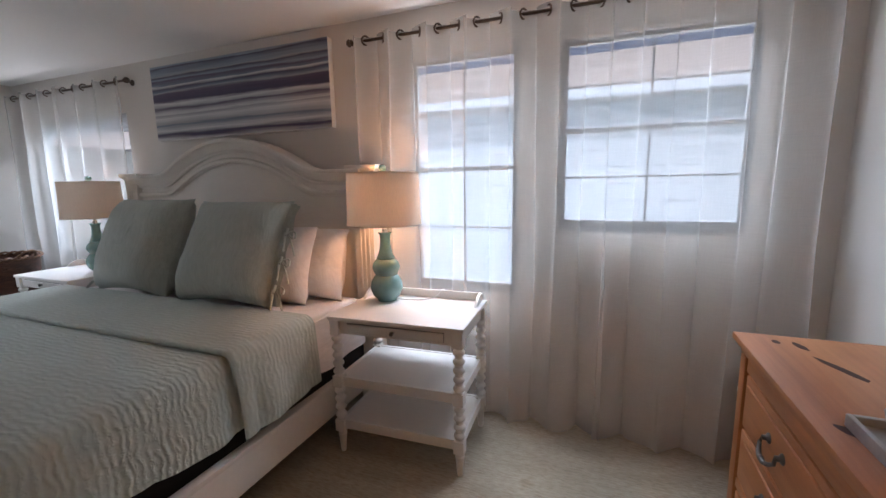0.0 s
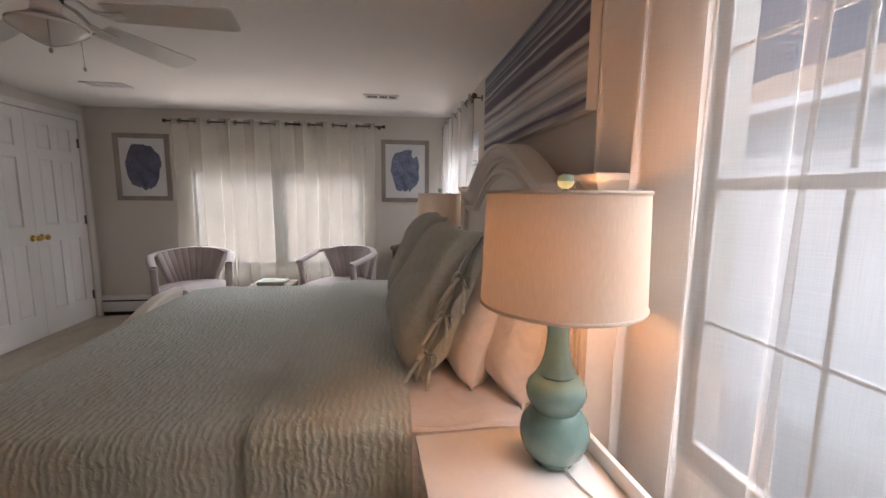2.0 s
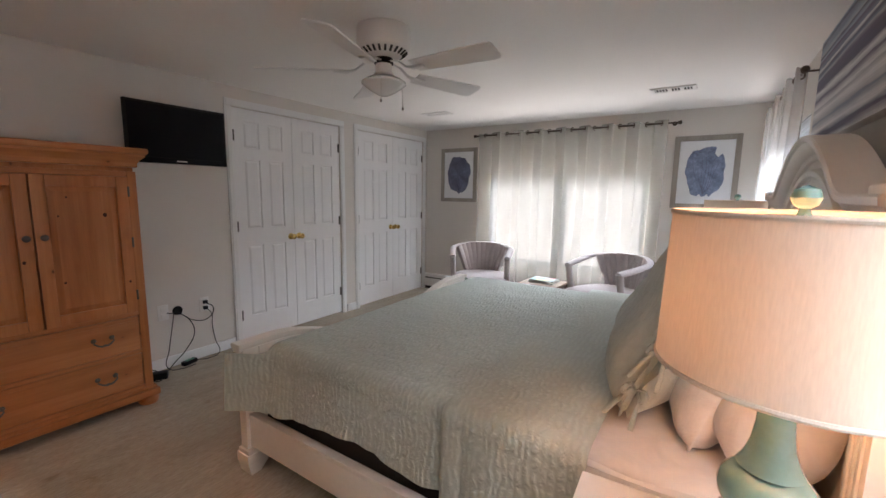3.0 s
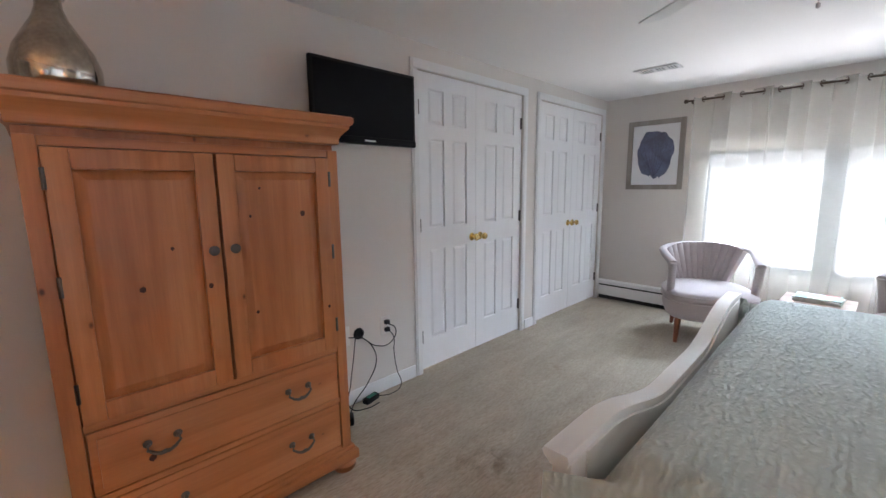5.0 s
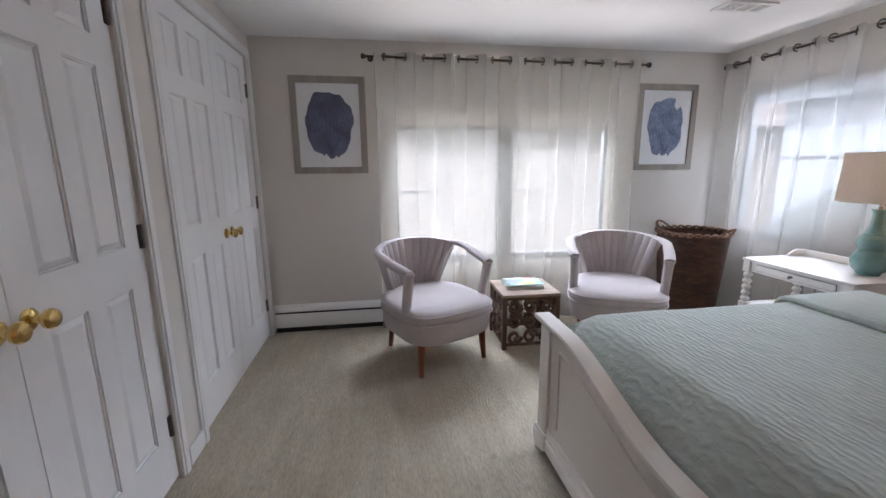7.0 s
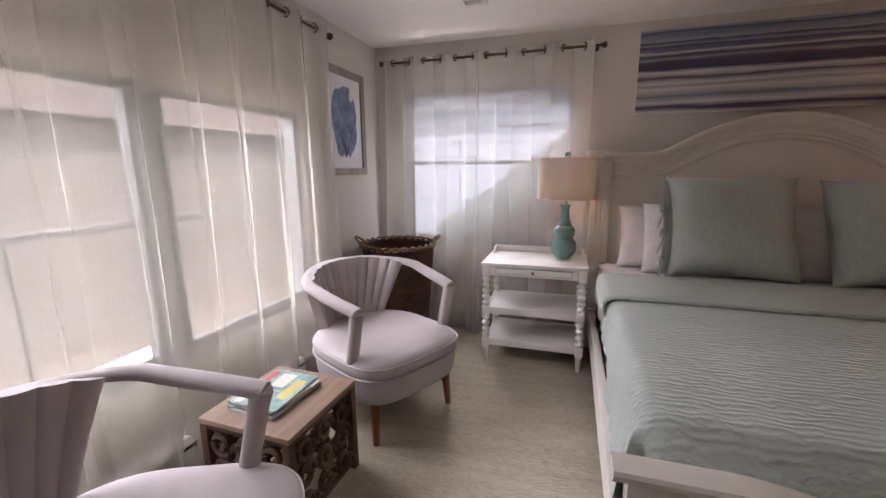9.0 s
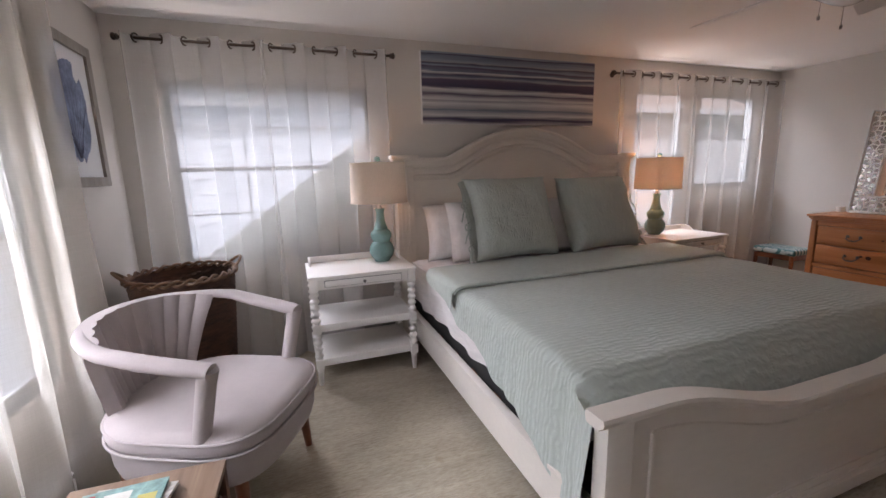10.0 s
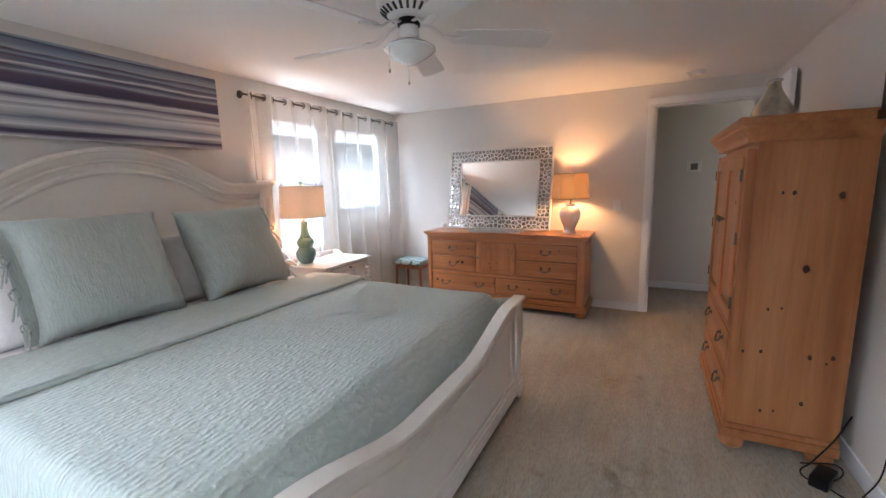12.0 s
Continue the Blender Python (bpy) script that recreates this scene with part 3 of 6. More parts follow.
def curtain(name, axis, pos, a0, a1, z_rod, side, panels, folds, material, label, seed, flare=0.0):
    """A pole with finials and brackets, and ring-top sheers hung on it. side: the direction into the room."""
    rnd = random.Random(seed)

    def at(a, d, z):
        return (pos + side * d, a, z) if axis == 'x' else (a, pos + side * d, z)
    pole = thing("curtain_pole", "dark bronze curtain pole with ball finials", "curtain pole")
    off = 0.075
    part("pole", tube(bmesh.new(), [at(a0 - 0.06, off, z_rod), at(a1 + 0.06, off, z_rod)], 0.0085, 10), M_BRONZE, pole)
    for e, s in ((a0 - 0.06, -1), (a1 + 0.06, 1)):
        bm = tube(bmesh.new(), [at(e + s * q, off, z_rod) for q in (0, 0.006, 0.012, 0.022, 0.032, 0.038)], [0.010, 0.019, 0.014, 0.022, 0.017, 0.004], 12)
        part("finial", bm, M_BRONZE, pole)
        c = e - s * 0.03
        bm = tube(bmesh.new(), [at(c, 0.002, z_rod), at(c, off, z_rod)], 0.006, 8)
        tube(bm, [at(c, 0.002, z_rod), at(c, 0.008, z_rod)], 0.022, 14)
        part("bracket", bm, M_BRONZE, pole)
    cur = thing(name, label, "curtain")
    top = z_rod + 0.035
    for (p0, p1) in panels:
        n = max(2, round(folds * (p1 - p0) / (a1 - a0)))
        ph = rnd.random() * 0.6
        sk = [rnd.uniform(-0.5, 0.5) for _ in range(n + 3)]
        amp = [rnd.uniform(0.75, 1.25) for _ in range(n + 3)]

        def shape(u, v, p0=p0, p1=p1, n=n, ph=ph, sk=sk, amp=amp):
            s = u * n
            i = int(s)
            k = 1 - v
            wob = 0.55 * k * (sk[i] * (1 - (s - i)) + sk[i + 1] * (s - i))
            am = amp[i] * (1 - (s - i)) + amp[i + 1] * (s - i)
            d = 0.046 * am * (0.85 + 0.3 * k) * math.cos(2 * math.pi * (s + wob * 0.35))
            d += 0.010 * k * math.sin(2 * math.pi * (s * 2.3 + ph + 1.5 * k))
            mid = (p0 + p1) / 2
            a = p0 + (p1 - p0) * u
            a += (a - mid) * flare * k + 0.012 * k * math.sin(9 * u + 3 * ph + 4 * k) - 0.112 * (p1 - p0) / n * (0.55 + 0.45 * v) * math.sin(4 * math.pi * s)
            z = 0.012 + (top - 0.012) * v - (0.010 * (1 + math.sin(2 * math.pi * s)) if v > 0.99 else 0)
            return at(a, off + d + 0.02 * k, z)
        part("curtain_panel", sheet(bmesh.new(), n * 22, 40, shape), material, cur, smooth=80)
        for nm, v0, v1 in (("hem", 0.0, 0.05), ("heading", 0.945, 1.0)):
            bm = sheet(bmesh.new(), n * 22, 2, lambda u, v, v0=v0, v1=v1: tuple(Vector(shape(u, v0 + (v1 - v0) * v)) + Vector(at(0, 0.002, 0)) - Vector(at(0, 0, 0))))
            part(nm, bm, material, cur, smooth=80)
        for i in range(2 * n):
            c = p0 + (p1 - p0) * (i + 0.5) / (2 * n)
            bm = bmesh.new()
            tilt = 0.62 * (1 if i % 2 else -1)
            ring = []
            for q in range(14):
                t = 2 * math.pi * q / 14
                ring.append(at(c + 0.023 * math.cos(t) * math.sin(tilt), off + 0.023 * math.cos(t) * math.cos(tilt), z_rod + 0.023 * math.sin(t)))
            tube(bm, ring, 0.0052, 6, close=True)
            part("grommet", bm, M_BRONZE, cur)
    return cur


curtain("sheer_curtain", 'x', 0.0, 0.88, 2.98, 2.075, 1, [(0.88, 1.46), (1.44, 2.22), (2.20, 2.96)], 8, M_SHEER_W,
        "cream sheer ring-top curtains hanging to the floor", 3)
curtain("sheer_curtain", 'y', YN, 0.17, 1.60, 2.068, -1, [(0.13, 0.86), (0.84, 1.62)], 6, M_SHEER,
        "white sheer ring-top curtains hanging to the floor", 5, 0.03)
curtain("sheer_curtain", 'y', YN, 3.67, 5.66, 2.062, -1, [(3.64, 4.28), (4.27, 4.95), (4.94, 5.72)], 8, M_SHEER,
        "white sheer ring-top curtains behind the nightstand", 8)

# outside, seen through the sheers
setting("ground", boxm(-60, 60, -60, 60, -3.2, -3.0), M_GRASS, "green lawn around the house", "lawn")
# slab added over the dark lawn to brighten the west windows
setting("pavement", boxm(-9.4, -0.6, -9, 26, -3.0, -2.94, 0.01), M_CONCRETE, "added pale slab brightening the view below the west windows", "pavement")
house = thing("neighbour_house", "pale grey house with grey shingle roof next door", "house", pose(6.5, 8.4, -3.0), kind="structure")
part("wall", boxm(-10, 6, 0, 7, 0, 5.5), M_SIDING, house)
bm = bmesh.new()
for k in range(22):
    box(bm, -10.02, 6.02, -0.035, 0.0, 0.25 * k, 0.25 * k + 0.244)
part("siding", bm, M_SIDING, house)
part("roof", prism(bmesh.new(), [(-10.4, -0.5, 5.45), (-10.4, 7.5, 5.45), (-10.4, 3.5, 7.1)], (16.8, 0, 0)), M_ROOF, house, smooth=0)
part("gutter", boxm(-10.4, 6.4, -0.62, -0.5, 5.4, 5.53, 0.02), M_SIDING, house)
# house added so the west windows look out on something bright
far = thing("added_west_house", "added pale house brightening the west windows", "house", pose(-9.5, 2, -3.0), kind="structure")
part("wall", boxm(-5, 0, -9, 24, 0, 5.6), M_FAR, far)
for k in range(20):
    part("siding_board", boxm(0.0, 0.03, -9, 24, 0.27 * k, 0.27 * k + 0.262), M_FAR, far)
part("roof", prism(bmesh.new(), [(0.6, -9.4, 5.5), (-5.6, -9.4, 5.5), (-2.5, -9.4, 7.2)], (0, 33.8, 0)), M_ROOF, far, smooth=0)
# board added to block light, leaving a diagonal shade edge on the sheer
shade_board = thing("added_shade_board", "sloping board added to dim the window's lower right", "board", kind="structure")
part("board", prism(bmesh.new(), [(1.95, YN + 0.125, 1.90), (-0.2, YN + 0.125, 0.33), (-0.2, YN + 0.125, -3.0), (1.95, YN + 0.125, -3.0)], (0, 0.04, 0)), M_BOARD, shade_board, smooth=0)

# ---------------------------------------------------------------- closets and doors
def casing(name, axis, pos, side, a0, a1, z1, w=0.06, label="white moulded door casing"):
    c = thing(name, label, "trim", kind="structure")

    def slab(b0, b1, y0, y1):
        bm = bmesh.new()
        for d0, d1, q in ((0.001, 0.012, 0.0), (0.012, 0.018, 0.012)):
            p, r = sorted((pos + side * d0, pos + side * d1))
            box(bm, *((p, r, b0 + q, b1 - q) if axis == 'x' else (b0 + q, b1 - q, p, r)), y0, y1 - q, bevel=0.002, seg=1)
        return bm
    part("casing_side", slab(a0 - w, a0, 0.0, z1), M_TRIM, c)
    part("casing_side", slab(a1, a1 + w, 0.0, z1), M_TRIM, c)
    part("casing_head", slab(a0 - w, a1 + w, z1 + 0.001, z1 + w), M_TRIM, c)
    return c


casing("door_casing_1", 'y', 0.0, 1, C1[0], C1[1], C1[3])
casing("door_casing_2", 'y', 0.0, 1, C2[0], C2[1], C2[3])
casing("door_casing_3", 'x', XE, -1, DW[0], DW[1], DW[3], 0.07)
bm = boxm(XE + 0.002, XE + T - 0.002, DW[0] + 0.001, DW[0] + 0.016, 0, DW[3] - 0.002)
box(bm, XE + 0.002, XE + T - 0.002, DW[1] - 0.016, DW[1] - 0.001, 0, DW[3] - 0.002)
box(bm, XE + 0.002, XE + T - 0.002, DW[0] + 0.016, DW[1] - 0.016, DW[3] - 0.016, DW[3] - 0.002)
setting("trim_door_jamb", bm, M_TRIM, "white door jamb", "trim")


def six_panel(name, width, height, m, label, knob_at, hinge_at, flip=False, kind="structure"):
    """A six-panel leaf; local x across, front towards +y, foot at z 0."""
    d = thing(name, label, "door", m, kind=kind)
    st, mid = 0.105 * width / 0.6, 0.085 * width / 0.6
    zs = [(0.215, 0.855), (1.005, 1.605), (1.70, 1.925)]
    xs = [(st, (width - mid) / 2), ((width + mid) / 2, width - st)]
    bm = bmesh.new()
    box(bm, 0, width, -0.030, -0.012, 0, height)
    for a, b in ((0, st), (width - st, width), (xs[0][1], xs[1][0])):
        box(bm, a, b, -0.012, 0.0, 0, height)
    edges = [0.0] + [z for q in zs for z in q] + [height]
    for lo, hi in zip(edges[::2], edges[1::2]):
        for a, b in xs:
            box(bm, a, b, -0.012, 0.0, lo, hi)
    part("leaf", bm, M_DOOR, d, smooth=20)
    for a, b in xs:
        for lo, hi in zs:
            bm = bmesh.new()
            o = [(a + 0.004, lo + 0.004), (b - 0.004, lo + 0.004), (b - 0.004, hi - 0.004), (a + 0.004, hi - 0.004)]
            q = 0.026
            i = [(a + q, lo + q), (b - q, lo + q), (b - q, hi - q), (a + q, hi - q)]
            vo = [bm.verts.new((x, -0.0115, z)) for x, z in o]
            vi = [bm.verts.new((x, -0.003, z)) for x, z in i]
            for k in range(4):
                bm.faces.new((vo[k], vo[(k + 1) % 4], vi[(k + 1) % 4], vi[k]))
            bm.faces.new(vi)
            bm.faces.new(vo[::-1])
            part("panel", bm, M_DOOR, d, smooth=0)
            # ovolo lip round the panel
            bm = bmesh.new()
            for (x0, x1, z0, z1) in ((a, b, lo, lo + 0.007), (a, b, hi - 0.007, hi), (a, a + 0.007, lo + 0.007, hi - 0.007), (b - 0.007, b, lo + 0.007, hi - 0.007)):
                box(bm, x0, x1, -0.0118, -0.004, z0, z1, 0.003, 1)
            part("panel_moulding", bm, M_DOOR, d)
    kx, kz = knob_at
    bm = bmesh.new()
    prof = [(0.0, 0.0), (0.029, 0.0), (0.030, 0.004), (0.024, 0.009), (0.011, 0.012), (0.010, 0.028), (0.016, 0.034), (0.025, 0.042), (0.027, 0.052), (0.022, 0.061), (0.0, 0.064)]
    lathe(bm, prof, 20)
    bmesh.ops.rotate(bm, verts=bm.verts, matrix=Matrix.Rotation(radians(-90), 3, 'X'))
    bmesh.ops.translate(bm, verts=bm.verts, vec=(kx, 0.0005, kz))
    part("door_knob", bm, M_BRASS, d, "round polished brass knob")
    if hinge_at is not None:
        for z in (0.24, 1.03, 1.80):
            bm = tube(bmesh.new(), [(hinge_at, 0.006, z - 0.045), (hinge_at, 0.006, z + 0.045)], 0.0075, 8)
            box(bm, hinge_at - 0.012, hinge_at + 0.012, 0.0005, 0.004, z - 0.044, z + 0.044)
            part("hinge", bm, M_IRON, d, "dark metal hinge")
    return d


def closet(x0, x1, numbers):
    w = (x1 - x0) / 2 - 0.004
    six_panel("door_%d" % numbers[0], w, 2.025, pose(x0 + 0.002, -0.012, 0.016), "white six-panel closet door with brass knob, closed", (w - 0.045, 0.905), 0.010)
    six_panel("door_%d" % numbers[1], w, 2.025, pose(x0 + w + 0.006, -0.012, 0.016), "white six-panel closet door with brass knob, closed", (0.045, 0.905), w - 0.010)


closet(C2[0], C2[1], (1, 2))
closet(C1[0], C1[1], (3, 4))
# the bedroom door, swung open against the south wall
six_panel("door_5", 0.715, 2.06, pose(5.115, 0.062, 0.012), "white six-panel bedroom door standing open", (0.065, 0.925), None)


# ---------------------------------------------------------------- baseboard heater, vents, small fixtures
heater = thing("baseboard_heater", "white metal baseboard heater along the wall", "heater", pose(0.0, 0.02, 0), kind="structure")
L = YN - 0.06
part("back_plate", boxm(0.002, 0.012, 0, L, 0.02, 0.215), M_TRIM, heater)
bm = bmesh.new()
prism(bm, [(0.012, 0, 0.215), (0.012, 0, 0.205), (0.055, 0, 0.180), (0.066, 0, 0.172), (0.070, 0, 0.178), (0.058, 0, 0.206)], (0, L, 0))
part("hood", bm, M_TRIM, heater)
part("front_cover", boxm(0.060, 0.070, 0, L, 0.045, 0.156, 0.004), M_TRIM, heater)
# dark blocks for the shaded fins and the shade under the heater
part("fins", boxm(0.014, 0.056, 0.01, L - 0.01, 0.03, 0.172), M_VENT_SHADE, heater)
part("floor_gap_shade", boxm(0.013, 0.050, 0.01, L - 0.01, 0.001, 0.0295), M_VENT_SHADE, heater)
part("end_cap", boxm(0.002, 0.076, -0.014, 0.002, 0.02, 0.217, 0.004), M_TRIM, heater)


def ceiling_vent(x, y):
    v = thing("ceiling_vent", "white metal ceiling air vent with dark slots", "vent", pose(x, y, H), group="ceiling vents", kind="structure")
    # dark sheet painted as the shade behind the slats
    part("backing", boxm(-0.055, 0.055, -0.135, 0.135, -0.004, -0.001), M_VENT_SHADE, v)
    bm = bmesh.new()
    for x0, x1, y0, y1 in ((-0.08, -0.05, -0.16, 0.16), (0.05, 0.08, -0.16, 0.16), (-0.05, 0.05, -0.16, -0.13), (-0.05, 0.05, 0.13, 0.16)):
        box(bm, x0, x1, y0, y1, -0.010, -0.0012, 0.003, 1)
    part("frame", bm, M_FAN, v)
    for k in range(12):
        y0 = -0.124 + k * 0.0215
        if k in (4, 8):
            part("slat", boxm(-0.05, 0.05, y0, y0 + 0.02, -0.010, -0.005), M_FAN, v)
        else:
            part("slat", boxm(-0.05, 0.05, y0, y0 + 0.006, -0.010, -0.0045), M_FAN, v)
    return v


ceiling_vent(0.98, 0.83)
ceiling_vent(0.94, 3.05)
sd = thing("smoke_detector", "round cream smoke detector on the ceiling", "smoke detector", pose(5.51, 0.605, H), kind="structure")
part("base", lathe(bmesh.new(), [(0.0, -0.012), (0.070, -0.012), (0.070, -0.001), (0.0, -0.001)], 28), M_PLATE, sd)
part("cover", lathe(bmesh.new(), [(0.0, -0.042), (0.030, -0.042), (0.045, -0.036), (0.060, -0.0125), (0.0, -0.0125)], 28), M_PLATE, sd)


def plate(name, label, category, m, w, h, parts):
    p = thing(name, label, category, m, kind="structure")
    part("cover_plate", boxm(-w / 2, w / 2, 0.0005, 0.006, -h / 2, h / 2, 0.003), M_PLATE, p)
    for n, x0, x1, y1, z0, z1, mt in parts:
        part(n, boxm(x0, x1, 0.006, y1, z0, z1, 0.001), mt, p)
    return p


plate("light_switch", "white wall light switch by the doorway", "switch", pose(XE, 1.194, 1.075, 0, 0, 90), 0.072, 0.116, [("rocker", -0.016, 0.016, 0.011, -0.033, 0.033, M_PLATE)])
plate("thermostat", "white square thermostat with grey display", "thermostat", pose(6.949, 0.465, 1.46, 0, 0, 90), 0.15, 0.12, [("display", -0.035, 0.035, 0.012, -0.035, 0.035, M_IRON)])
for ox in (3.10, 3.40):
    plate("wall_outlet", "white wall outlet with black plugs", "outlet", pose(ox, 0.0, 0.435), 0.075, 0.118,
          [("socket", -0.017, 0.017, 0.009, 0.008, 0.040, M_PLATE), ("socket", -0.017, 0.017, 0.009, -0.040, -0.008, M_PLATE)])


# ---------------------------------------------------------------- the bed
BX = 2.695                                # middle of the bed


def hb_top(x):
    """Height of the headboard's arched top edge at x from its middle."""
    q = 0.215 * (1 - (x / 0.62) ** 2)
    return 1.375 + (0.022 * math.log(1 + math.exp(q / 0.022)) if q < 0.4 else q)


def curve_path(f, x0, x1, y, n):
    rows = []
    for i in range(n + 1):
        x = x0 + (x1 - x0) * i / n
        e = 0.004
        d = Vector((2 * e, 0, f(x + e) - f(x - e))).normalized()
        rows.append(((x, y, f(x)), (0, -1, 0), (-d.z, 0, d.x)))
    return rows


bed = thing("bed", "cream painted wooden king bed with arched headboard and scrolled footboard", "bed", pose(BX, 0, 0))
n = 56
W = 0.95
bm = bmesh.new()
prism(bm, [(-W, 3.70, 0.06)] + [(-W + 2 * W * i / n, 3.70, hb_top(-W + 2 * W * i / n) - 0.02) for i in range(n + 1)] + [(W, 3.70, 0.06)], (0, 0.05, 0))
headboard = part("headboard", bm, M_CREAM, bed)
bm = sweep(bmesh.new(), curve_path(hb_top, -W - 0.03, W + 0.03, 3.70, n),
           [(-0.055, -0.085), (0.014, -0.085), (0.020, -0.076), (0.018, -0.066), (0.030, -0.056), (0.044, -0.036), (0.050, -0.024), (0.060, -0.020), (0.062, -0.004), (0.056, 0.002), (-0.055, 0.002)])
part("top_moulding", bm, M_CREAM, headboard)
bm = sweep(bmesh.new(), curve_path(lambda x: hb_top(x * 1.06) - 0.135, -W + 0.03, W - 0.03, 3.70, n),
           [(-0.01, -0.022), (0.006, -0.022), (0.010, -0.012), (0.022, -0.008), (0.026, 0.002), (0.024, 0.012), (0.012, 0.020), (-0.01, 0.022)])
part("lower_bead", bm, M_CREAM, headboard)
for s in (-1, 1):
    bm = boxm(s * 0.985 - 0.062, s * 0.985 + 0.062, 3.665, 3.765, 0.0, 1.345, 0.004)
    for q in (-0.028, 0.0, 0.028):
        box(bm, s * 0.985 + q - 0.008, s * 0.985 + q + 0.008, 3.660, 3.67, 0.70, 1.27, 0.003)
    part("headboard_post", bm, M_CREAM, bed)
    bm = bmesh.new()
    prev = None
    for w, z in ((0.064, 1.318), (0.070, 1.322), (0.070, 1.332), (0.067, 1.338), (0.072, 1.350), (0.083, 1.364), (0.096, 1.374), (0.099, 1.378), (0.099, 1.392), (0.095, 1.396)):
        ring = [bm.verts.new((s * 0.985 + p * w, 3.770 if q > 0 else 3.725 - w * 0.8, z)) for p, q in ((-1, -1), (1, -1), (1, 1), (-1, 1))]
        if prev:
            for k in range(4):
                bm.faces.new((prev[k], prev[(k + 1) % 4], ring[(k + 1) % 4], ring[k]))
        else:
            bm.faces.new(ring[::-1])
        prev = ring
    bm.faces.new(prev)
    part("post_cap", bm, M_CREAM, bed)


def fb_top(x):
    """Height of the footboard's scrolled top edge."""
    return 0.632 - 0.122 * smoothstep((0.84 - abs(x)) / 0.62)


FY = 1.575
bm = bmesh.new()
prism(bm, [(-W, FY, 0.10)] + [(-W + 2 * W * i / n, FY, fb_top(-W + 2 * W * i / n) - 0.012) for i in range(n + 1)] + [(W, FY, 0.10)], (0, 0.045, 0))
footboard = part("footboard", bm, M_CREAM, bed)
bm = sweep(bmesh.new(), curve_path(lambda x: fb_top(x) + 0.006, -1.062, 1.045, FY, n),
           [(-0.040, -0.006), (-0.034, -0.026), (0.012, -0.030), (0.018, -0.020), (0.030, -0.012), (0.034, 0.0), (0.030, 0.010), (-0.036, 0.010)])
part("cap_rail", bm, M_CREAM, footboard)
bm = sweep(bmesh.new(), curve_path(lambda x: fb_top(x) - 0.085, -0.86, 0.86, FY, n), [(0.0, -0.007), (0.006, -0.005), (0.007, 0.004), (0.0, 0.008)])
for s in (-1, 1):
    box(bm, s * 0.86 - 0.006, s * 0.86 + 0.006, FY - 0.007, FY + 0.002, 0.20, fb_top(0.86) - 0.085, 0.002, 1)
part("panel_bead", bm, M_CREAM, footboard)
bm = bmesh.new()
for d, z0, z1 in ((0.012, 0.05, 0.125), (0.020, 0.05, 0.105), (0.008, 0.125, 0.155)):
    box(bm, -0.985, 0.985, FY - d, FY + 0.05, z0, z1, 0.004)
part("base_moulding", bm, M_CREAM, footboard)
for s in (-1, 1):
    part("footboard_post", boxm(s * 0.985 - 0.045, s * 0.985 + 0.045, FY - 0.014, FY + 0.040, 0.05, 0.620, 0.004), M_CREAM, bed)
    bm = bmesh.new()
    for w, z0, z1 in ((0.056, 0.05, 0.12), (0.062, 0.05, 0.10)):
        box(bm, s * 0.985 - w, s * 0.985 + w, FY - 0.012 - (w - 0.045), FY + 0.05 + (w - 0.045), z0, z1, 0.005)
    prism(bm, [(s * 0.985 - 0.058, FY - 0.026, 0.05), (s * 0.985 + 0.058, FY - 0.026, 0.05), (s * 0.985 + s * 0.05, FY - 0.02, 0.0), (s * 0.985 - 0.0 * s, FY - 0.02, 0.0)], (0, 0.09, 0))
    part("foot", bm, M_CREAM, bed)
    bm = boxm(s * 0.995 - 0.018, s * 0.995 + 0.018, FY + 0.038, 3.668, 0.13, 0.295, 0.004)
    box(bm, s * 0.995 - 0.021, s * 0.995 + 0.021, FY + 0.040, 3.667, 0.277, 0.298, 0.004)
    part("side_rail", bm, M_CREAM, bed)
part("foundation", boxm(-0.955, 0.955, 1.66, 3.66, 0.16, 0.385, 0.02), M_DARK, bed)
for k in range(8):
    y = 1.78 + k * 0.25
    part("slat", boxm(-0.975, 0.975, y, y + 0.07, 0.235, 0.280, 0.003), M_LEG, bed)

mattress = thing("mattress", "thick mattress in a white fitted sheet on the bed", "mattress", pose(BX, 0, 0))
bm = boxm(-0.955, 0.955, 1.76, 3.655, 0.386, 0.645, 0.05, 5)
part("mattress_body", bm, M_SHEET, mattress)
bm = bmesh.new()


def sheet_drape(u, v):
    x = -0.968 + 1.936 * u
    y = 2.55 + 1.09 * v
    z = 0.652 - 0.02 * smoothstep(abs(x) / 0.97 * 3 - 2) + 0.004 * math.sin(23 * y + 5 * x)
    return (x, y, z)


sheet(bm, 30, 24, sheet_drape)
for s in (-1, 1):
    def side(u, v, s=s):
        y = 1.85 + 1.79 * u
        return (s * (0.968 + 0.010 * math.sin(24 * y + 3 * v) * v), y, 0.632 - 0.265 * v + 0.012 * math.sin(9 * y) * v)
    sheet(bm, 60, 10, side)
part("top_sheet", bm, M_SHEET, mattress, smooth=80)


def over_bed(y, s, hem_z, edge=0.985, top=0.668):
    """A point on cloth laid over the bed: s runs across it from the middle, hem_z is where the drop ends."""
    r = 0.055
    a = abs(s)
    flat = edge - r
    if a <= flat:
        x, z = a, top
    elif a <= flat + r * math.pi / 2:
        t = (a - flat) / r
        x, z = flat + r * math.sin(t), top - r + r * math.cos(t)
    else:
        d = a - flat - r * math.pi / 2
        x, z = edge + 0.05 * d, top - r - d
    return math.copysign(x, s), z


